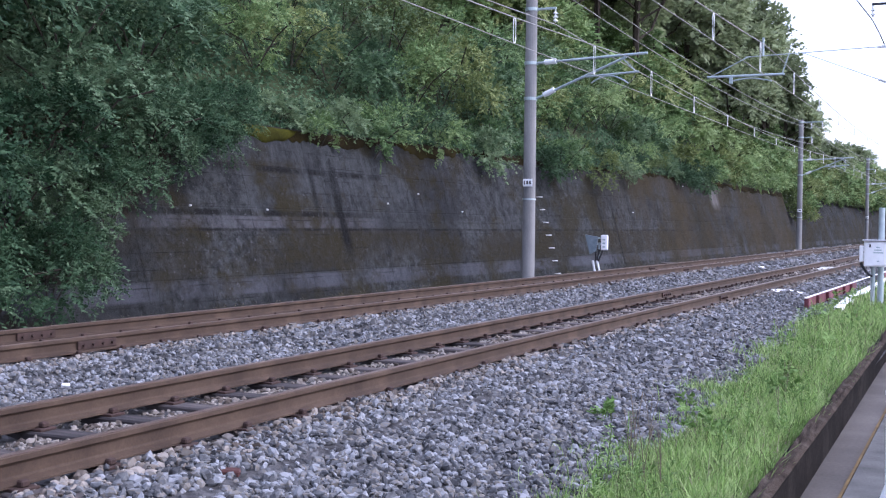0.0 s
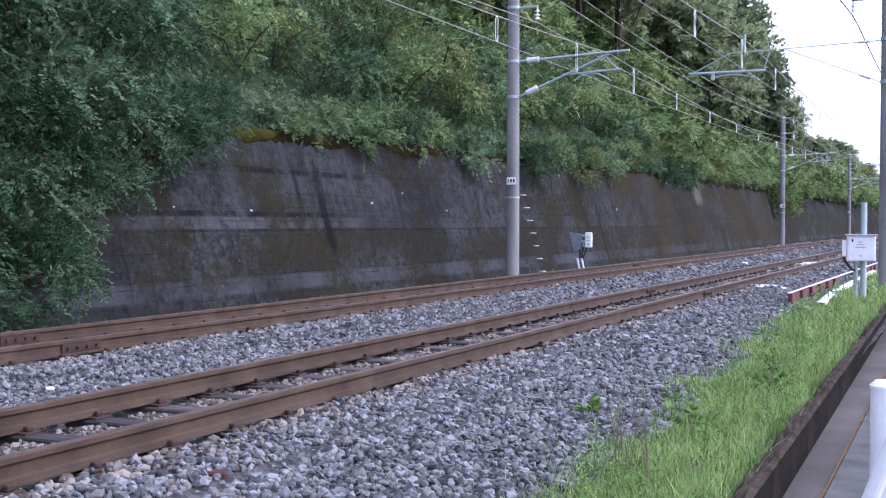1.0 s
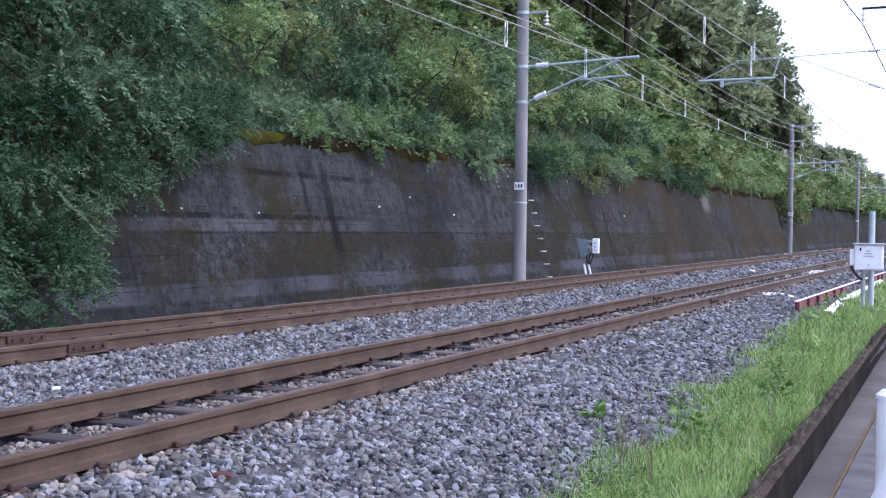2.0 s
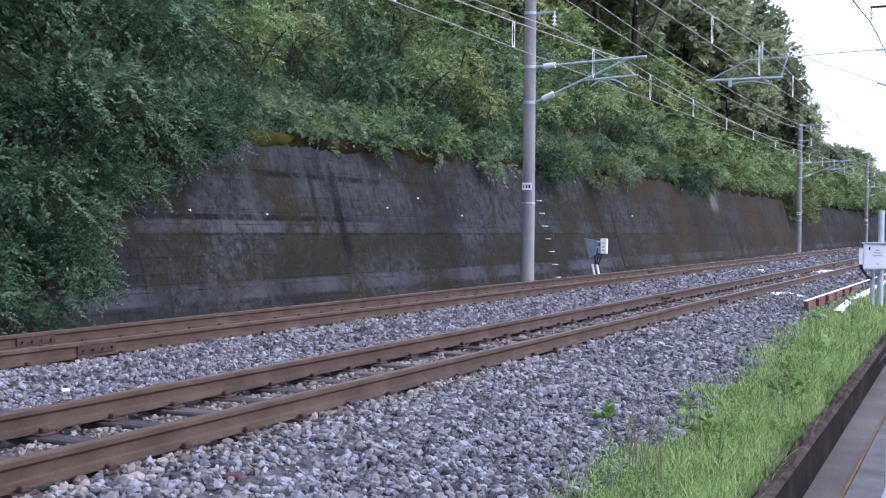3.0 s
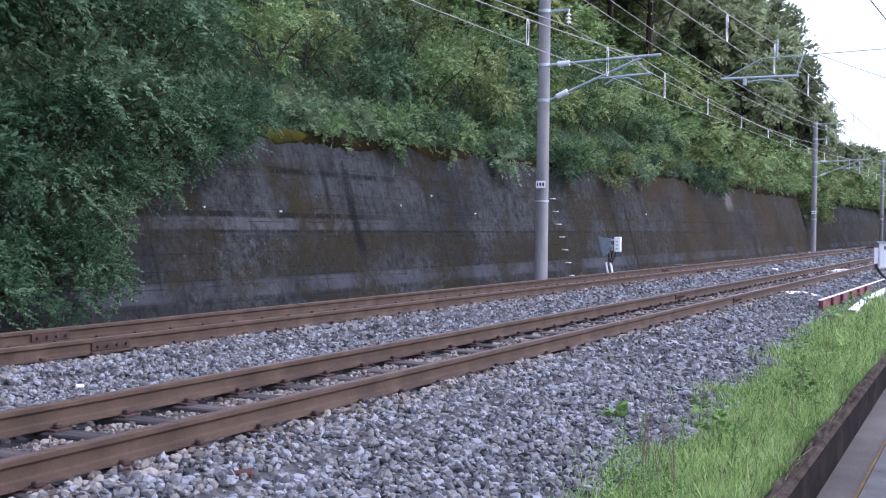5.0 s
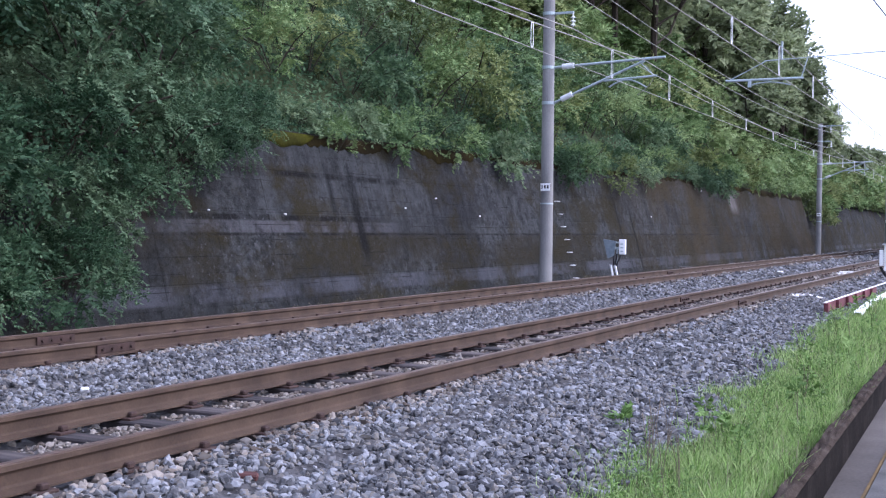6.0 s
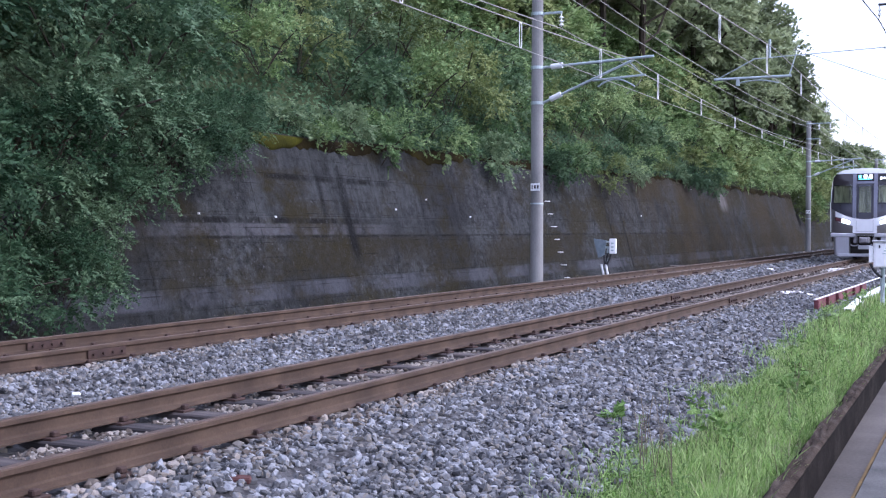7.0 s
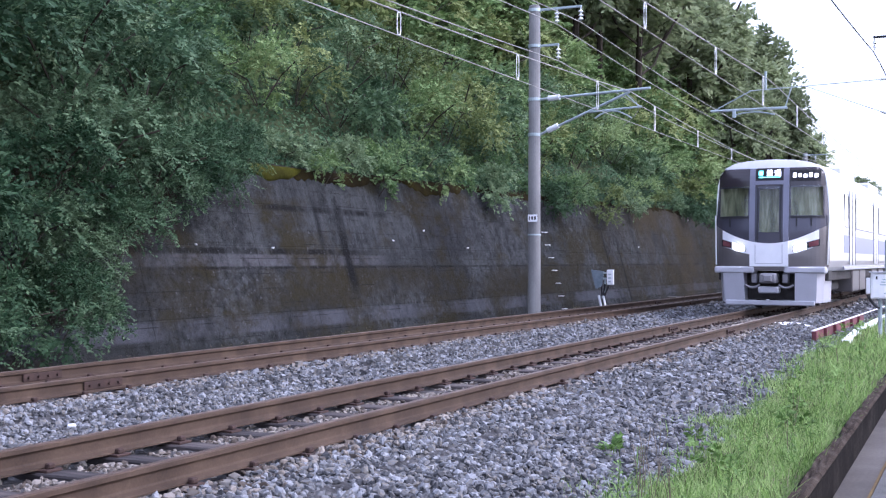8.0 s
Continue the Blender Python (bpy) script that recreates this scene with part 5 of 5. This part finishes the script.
def trackside_box():
    thing = empty("trackside_box", pose(-12.02, 37.2, 0, 0, 0, 12))
    bm = B()
    a = [bm.verts.new(q) for q in ((-0.44, 0, 0.88), (-0.02, 0, 0.82), (-0.08, 0, 0.33), (-0.28, 0, 0.24))]
    b = [bm.verts.new((v.co.x, 0.16, v.co.z)) for v in a]
    for i in range(4):
        bm.faces.new((a[i], a[(i + 1) % 4], b[(i + 1) % 4], b[i]))
    bm.faces.new(a[::-1])
    bm.faces.new(b)
    bmesh.ops.recalc_face_normals(bm, faces=bm.faces[:])
    part("hood", bm, M_HOOD, thing, "tapered pale blue-grey metal hood")
    c = part("case", box(B(), 0.09, 0.31, -0.04, 0.20, 0.38, 0.88, 0.015), M_WHITE, thing, "white equipment case")
    for z in (0.70, 0.58, 0.46):
        part("case_mark", box(B(), 0.14, 0.23, -0.046, -0.042, z, z + 0.05), M_GALV, c)
    part("crossbar", box(B(), -0.06, 0.14, 0.05, 0.10, 0.55, 0.62, 0.008), M_GALV, thing)
    part("crossbar", box(B(), -0.06, 0.14, 0.05, 0.10, 0.75, 0.80, 0.008), M_GALV, thing)
    for k in range(3):
        part("cable", tube(B(), [(-0.1 + 0.12 * k + (0.02 - 0.07 * k) * t, 0.08, 0.40 - 0.42 * t - 0.05 * math.sin(6 * t)) for t in [i / 6 for i in range(7)]], 0.032), M_DARKWIRE, thing, "black drooping cable")
    for x in (-0.05, 0.10):
        part("leg", rod(B(), (x - 0.14, 0.08, 0.02), (x - 0.02, 0.08, -0.52), 0.035, seg=8), M_WHITE, thing, "white stub leg")
    part("post", rod(B(), (0.0, 0.09, 0.10), (0.03, 0.09, 0.6), 0.03, seg=8), M_GALV, thing)
    return tagged(thing, "pale trackside equipment box on a short white stand", "equipment box")


trackside_box()

# ---------------------------------------------------------------- verge, fence and cabinet
M_SLAB = material("rough_asphalt", ((0.035, 0.034, 0.033), (0.075, 0.073, 0.071), (0.12, 0.117, 0.114)), rough=0.95, scale=3, fine=60, bump=0.6)
M_BRICK = material("red_brown_brick", ((0.050, 0.020, 0.018), (0.095, 0.040, 0.036)), rough=0.85, scale=10, fine=60, bump=0.4)


def grass_edge(y):
    return -1.95 - 0.055 * (y - 5) + 0.16 * math.sin(y * 1.7) + 0.1 * math.sin(y * 4.1 + 1)


def grass():
    """Single tapered, bent blades over the verge, in tufts; some of them withered."""
    rng = np.random.default_rng(9)
    fresh, dead = ([], []), ([], [])
    for y0, y1, n, hmin, hmax, w in ((3.6, 12, 62000, 0.03, 0.14, 0.0030), (12, 22, 34000, 0.04, 0.17, 0.0050), (22, 48, 9000, 0.05, 0.17, 0.011)):
        for _ in range(n):
            y = rng.uniform(y0, y1)
            lo, hi = max(grass_edge(y) - rng.exponential(0.10), -2.95), kerb_x(y) - 0.06
            x = lo + (hi - lo) * rng.random() ** 0.9
            d = min(1.0, (x - lo) / 0.45) * (0.6 if hi - x < 0.12 else 1.0)
            patch = 0.5 + 0.6 * noise.noise((x * 1.9, y * 1.1, 7)) + 0.35 * noise.noise((x * 6, y * 4, 2))
            if rng.random() > 0.18 + 0.82 * d or rng.random() > 0.30 + patch:
                continue
            ht = rng.uniform(hmin, hmax) * (0.42 + 0.44 * d) * (0.35 + 1.2 * max(0.0, patch)) * (1.9 if rng.random() < 0.05 else 1.0)
            a = rng.uniform(0, 6.283)
            lean = rng.uniform(0.1, 0.95) * ht
            dx, dy = math.cos(a), math.sin(a)
            b = rng.uniform(0, 6.283)
            sx, sy = math.cos(b) * w, math.sin(b) * w
            z = verge_height(x, y) - 0.01
            withered = rng.random() < (0.05 if patch > 0.4 else 0.16)
            verts, faces = dead if withered else fresh
            k = len(verts)
            verts += [(x - sx, y - sy, z), (x + sx, y + sy, z),
                      (x + dx * lean * 0.35 + sx * 0.8, y + dy * lean * 0.35 + sy * 0.8, z + ht * 0.6), (x + dx * lean * 0.35 - sx * 0.8, y + dy * lean * 0.35 - sy * 0.8, z + ht * 0.6),
                      (x + dx * lean, y + dy * lean, z + ht)]
            faces += [(k, k + 1, k + 2, k + 3), (k + 3, k + 2, k + 4)]
    tagged(raw("grass", *fresh, M_GRASS), "bright green tufted grass along the verge", "grass", kind="stuff")
    tagged(raw("withered_grass", *dead, M_STRAW), "withered brown blades among the green grass", "grass", kind="stuff")


M_STRAW = leaf_material("straw", ((0.085, 0.075, 0.040), (0.17, 0.15, 0.09), (0.29, 0.26, 0.18)), 0.2, vary=0.0, island=0.9)
grass()


def dry_tufts():
    """Straw-coloured blades along the far side of the far track."""
    rng = np.random.default_rng(19)
    verts, faces = [], []
    for _ in range(420):
        cy, cx = rng.uniform(12, 44), rng.uniform(-12.6, -10.25)
        if noise.noise((cx * 0.8, cy * 0.35, 3)) < 0.02:
            continue
        z = bed_height(cx, cy) - 0.01
        for _ in range(16):
            x, y = cx + rng.normal() * 0.07, cy + rng.normal() * 0.10
            a, ht = rng.uniform(0, 6.283), rng.uniform(0.05, 0.20)
            k, l = len(verts), rng.uniform(0.2, 1.0) * ht
            verts += [(x - 0.008, y, z), (x + 0.008, y, z), (x + math.cos(a) * l, y + math.sin(a) * l, z + ht)]
            faces.append((k, k + 1, k + 2))
    return tagged(raw("dry_grass", verts, faces, M_STRAW), "straw-coloured dry grass tufts at the wall foot", "grass", kind="stuff")


dry_tufts()


def weed(x, y, ht, seed, leafy):
    g = random.Random(seed)
    thing = empty("weed", pose(x, y, verge_height(x, y) - 0.01))
    for k in range(4 if leafy else 3):
        a, l = g.uniform(0, 6.28), g.uniform(0.05, 0.2) * ht
        bm = tube(B(), [(math.cos(a) * l * t * t, math.sin(a) * l * t * t, ht * t * g.uniform(0.97, 1.0)) for t in (0, 0.3, 0.6, 1.0)], 0.0022, 4)
        part("stalk", bm, M_LEAF[2] if leafy else M_DRY, thing)
    if leafy:
        c = leaves("foliage", (0.10, 0.10, ht * 0.45), 10, 14, 0.05, M_WEED, seed, thing)
        c.location = (0, 0, ht * 0.55)
    return tagged(thing, "small leafy green weed in the verge" if leafy else "dry brown stalks standing in the verge", "weed", "weeds of the verge")


M_DRY = material("dry_stalk", ((0.12, 0.095, 0.07), (0.22, 0.18, 0.13)), rough=0.9, scale=6, fine=40, bump=0.0)
M_WEED = leaf_material("weed_leaves", ((0.09, 0.16, 0.04), (0.18, 0.29, 0.08), (0.28, 0.40, 0.14)))
for i, (x, y, ht, leafy) in enumerate(((-2.0, 7.0, 0.42, False), (-1.95, 6.7, 0.36, False), (-1.86, 6.45, 0.40, False), (-1.6, 6.1, 0.36, False), (-2.05, 7.5, 0.34, False), (-1.4, 8.6, 0.30, False), (-1.6, 10.2, 0.32, False), (-1.75, 6.3, 0.34, False), (-2.5, 8.1, 0.14, True), (-2.0, 8.3, 0.20, True),
                                       (-1.65, 7.4, 0.22, True), (-1.5, 9.5, 0.24, True), (-1.75, 11.0, 0.22, True), (-1.55, 12.5, 0.3, True), (-2.1, 13.0, 0.26, True),
                                       (-1.9, 15.5, 0.34, False), (-2.3, 17.2, 0.36, True), (-1.9, 18.6, 0.42, False), (-2.2, 20.5, 0.4, True), (-1.75, 16.6, 0.36, True), (-2.05, 22.6, 0.42, False), (-2.5, 21.4, 0.35, True))):
    weed(x, y, ht, 50 + i, leafy)


def whorled_weed(ht, seed):
    """An upright stalk ringed by narrow drooping leaves."""
    g = random.Random(seed)
    thing = empty("weed")
    part("stalk", tube(B(), [(0.02 * t * t, 0.01 * t, ht * t) for t in (0, 0.35, 0.7, 1.0)], 0.003, 4), M_WEED, thing)
    verts, faces = [], []
    for k in range(34):
        t = 0.12 + 0.88 * k / 34
        a, ln = 2.4 * k + g.uniform(-0.3, 0.3), g.uniform(0.045, 0.085) * (1.15 - 0.55 * t)
        c, d, z = math.cos(a), math.sin(a), ht * t
        up = 0.75 if t > 0.85 else 0.28
        i = len(verts)
        verts += [(0.02 * t * t, 0, z), (c * ln * 0.5 - d * 0.007, d * ln * 0.5 + c * 0.007, z + ln * up), (c * ln, d * ln, z + ln * up * 0.9), (c * ln * 0.5 + d * 0.007, d * ln * 0.5 - c * 0.007, z + ln * up)]
        faces.append((i, i + 1, i + 2, i + 3))
    raw("foliage", verts, faces, M_WEED, thing)
    return tagged(thing, "upright green weed with whorls of narrow leaves", "weed", "weeds of the verge")


gw = random.Random(23)
WHORLS = [whorled_weed(0.20, 1), whorled_weed(0.27, 2), whorled_weed(0.34, 3)]
for i in range(64):
    y = 5.2 + 17.5 * gw.random() ** 1.1
    lo, hi = max(grass_edge(y) + 0.05, -2.8), kerb_x(y) - 0.2
    x = lo + (hi - lo) * gw.random()
    m = pose(x, y, verge_height(x, y) - 0.015, gw.uniform(-8, 8), gw.uniform(-8, 8), gw.uniform(0, 360))
    if i < 3:
        WHORLS[i].matrix_basis = m
    else:
        copy_thing(gw.choice(WHORLS), m)


def low_fence():
    thing = empty("low_fence", pose(-2.99, 20.9, -0.27, 0, 0, -0.5))
    for k in range(14):
        y = 1.25 * k
        if 6 <= k <= 9:
            continue
        part("board", box(B(), -0.015, 0.015, y + 0.02, y + 1.22, -0.08, 0.24, 0.004), M_MAROON, thing)
        part("stake", box(B(), 0.016, 0.07, y - 0.03, y + 0.03, -0.2, 0.24, 0.006), M_MAROON, thing, "maroon stake")
    part("top_rail", box(B(), -0.02, 0.03, 0, 17.5, 0.243, 0.257, 0.004), M_WHITE, thing, "white-painted top rail")
    return tagged(thing, "low maroon board fence with a white top rail", "fence")


low_fence()
bm = B()
pts = [(-2.44 - 0.14 * min(1, t * 4) - 0.0095 * 14 * t, 20.8 + 15 * t) for t in [i / 24 for i in range(25)]]
for (x0, ya), (x1, yb) in zip(pts, pts[1:]):
    q = [bm.verts.new(v) for v in ((x0 - 0.07, ya, -0.45), (x0 + 0.07, ya, -0.45), (x0 + 0.07, ya, -0.16), (x0 - 0.07, ya, -0.16))]
    w = [bm.verts.new(v) for v in ((x1 - 0.07, yb, -0.45), (x1 + 0.07, yb, -0.45), (x1 + 0.07, yb, -0.16), (x1 - 0.07, yb, -0.16))]
    for i in range(4):
        bm.faces.new((q[i], q[(i + 1) % 4], w[(i + 1) % 4], w[i]))
tagged(part("edging", bm, M_WHITE), "white-painted concrete edging curving behind the grass", "edging", kind="structure")
tagged(strip("walkway", lambda y: -2.5, lambda y: kerb_x(y) + 0.02, 24.4, 60, -0.6, -0.25, M_PATH, label="", cat=""), "grey concrete walkway beyond the grass verge", "walkway", kind="structure")


def relay_cabinet():
    thing = empty("relay_cabinet", pose(-2.03, 23.3, 0, 0, 0, 6))
    part("tall_post", rod(B(), (0.07, 0.10, -0.4), (0.07, 0.10, 1.60), 0.058, seg=14), M_GALV, thing, "grey steel post")
    part("short_post", rod(B(), (-0.07, 0.06, -0.4), (-0.07, 0.06, 0.5), 0.04, seg=12), M_GALV, thing, "grey steel post")
    c = part("case", box(B(), -0.24, 0.28, -0.20, 0.05, 0.49, 0.97, 0.012), M_WHITE, thing, "white painted steel case")
    part("case_door", box(B(), -0.21, 0.25, -0.212, -0.201, 0.51, 0.94, 0.006), M_WHITE, c)
    part("rain_cover", box(B(), -0.27, 0.31, -0.25, 0.07, 0.972, 0.995, 0.005), M_SKIRT, c)
    part("lock", box(B(), -0.15, -0.12, -0.222, -0.213, 0.85, 0.91, 0.003), M_DARKWIRE, c, "black lock")
    for z, x0, x1 in ((0.84, -0.03, 0.04), (0.79, -0.06, 0.07), (0.74, -0.08, 0.10), (0.58, -0.01, 0.03)):
        part("label_mark", box(B(), x0, x1, -0.216, -0.213, z, z + 0.022), M_GALV, c, "grey printed bar")
    part("side_case", box(B(), -0.32, -0.245, -0.16, 0.02, 0.58, 0.88, 0.01), M_WHITE, thing, "small white side case")
    part("cable", tube(B(), [(-0.30 + 0.22 * t, -0.06, 0.56 - 0.25 * math.sin(1.57 * t)) for t in [i / 8 for i in range(9)]], 0.026), M_DARKWIRE, thing, "black flexible cable")
    return tagged(thing, "white relay cabinet on grey steel posts in the grass", "cabinet")


relay_cabinet()


def bollard():
    thing = empty("bollard", pose(-0.335, 5.05, 0))
    part("tube", rod(B(), (0, 0, -0.42), (0, 0, 0.52), 0.058, seg=28), M_WHITE, thing, smooth=False)
    bm = rod(B(), (0, 0, 0.52), (0, 0, 0.535), 0.062, 0.062, 28)
    rod(bm, (0, 0, 0.535), (0, 0, 0.555), 0.062, 0.040, 28)
    part("cap", bm, M_WHITE, thing, "rounded white cap")
    part("stay_bar", rod(B(), (-0.216, -0.500, -0.400), (0.079, -0.500, 0.442), 0.03, seg=14), M_WHITE, thing, "slanting white stay bar")
    return tagged(thing, "smooth white bollard with a slanting stay on the path", "bollard")


bollard()
tagged(strip("drain_joint", lambda y: -0.742 - 0.0105 * y, lambda y: -0.722 - 0.0105 * y, 2, 22, -0.41, -0.392, M_LINE, label="", cat=""), "ochre-stained joint along the concrete path", "joint", kind="structure")
tagged(strip("path_slab", lambda y: -0.715 - 0.0105 * y, lambda y: 3.0, -8, 40, -0.45, -0.385, M_SLAB, label="", cat=""), "rough dark asphalt strip of the path", "path", kind="structure")


def board(name, x, y, z, lx, ly, turn, mat, label, cat, thick=0.03, tilt=0.0):
    ob = part(name, box(B(), -lx / 2, lx / 2, -ly / 2, ly / 2, -thick / 2, thick / 2, min(0.01, thick / 3)), mat)
    ob.matrix_basis = pose(x, y, z, tilt, 0, turn)
    return tagged(ob, label, cat)


board("white_slab", -4.03, 25.3, -0.165, 0.5, 0.8, 30, M_WHITE, "flat white slab lying on the stones", "slab", 0.05, 2)
board("trough_lid", -7.8, 41.5, -0.20, 0.85, 0.5, 0, M_WHITE, "pale concrete trough lid between the tracks", "lid", 0.06)
board("trough_lid", -5.1, 40.0, -0.16, 0.75, 0.4, 10, M_WHITE, "pale concrete trough lid between the rails", "lid", 0.05)
board("trough_lid", -5.1, 41.6, -0.16, 0.75, 0.4, 6, M_WHITE, "pale concrete trough lid between the rails", "lid", 0.05)
board("brick", -3.76, 5.20, -0.190, 0.13, 0.07, 20, M_BRICK, "broken red-brown brick among the stones", "brick", 0.06, 6)
board("rail_block", -8.16, 9.82, -0.205, 0.16, 0.12, 10, M_BRICK, "rust-red iron block beside the far track", "block", 0.09)
board("pale_stone", -6.95, 7.31, -0.185, 0.07, 0.035, 40, M_WHITE, "pale flat stone lying in the gravel", "stone", 0.03, 12)
board("pale_stone", -4.24, 14.1, -0.185, 0.10, 0.05, 70, M_WHITE, "pale flat stone lying in the gravel", "stone", 0.03, 8)
board("stone_slab", -11.2, 43.2, -0.28, 0.5, 0.7, 15, M_PATH, "grey concrete block beside the far track", "block", 0.22)

TRAIN_SPEED, FRONT_AT_END = 20.1, 28.24


def motions():
    times = (0.0, 2.0, 4.0, 6.0, 6.5, 7.0, 7.5, 8.0)
    walk(lead_car, [(t, pose(X_NEAR, FRONT_AT_END + TRAIN_SPEED * (8 - t), 0)) for t in times])
    walk(second_car, [(t, pose(X_NEAR, FRONT_AT_END + 20.1 + TRAIN_SPEED * (8 - t), 0)) for t in times])


motions()
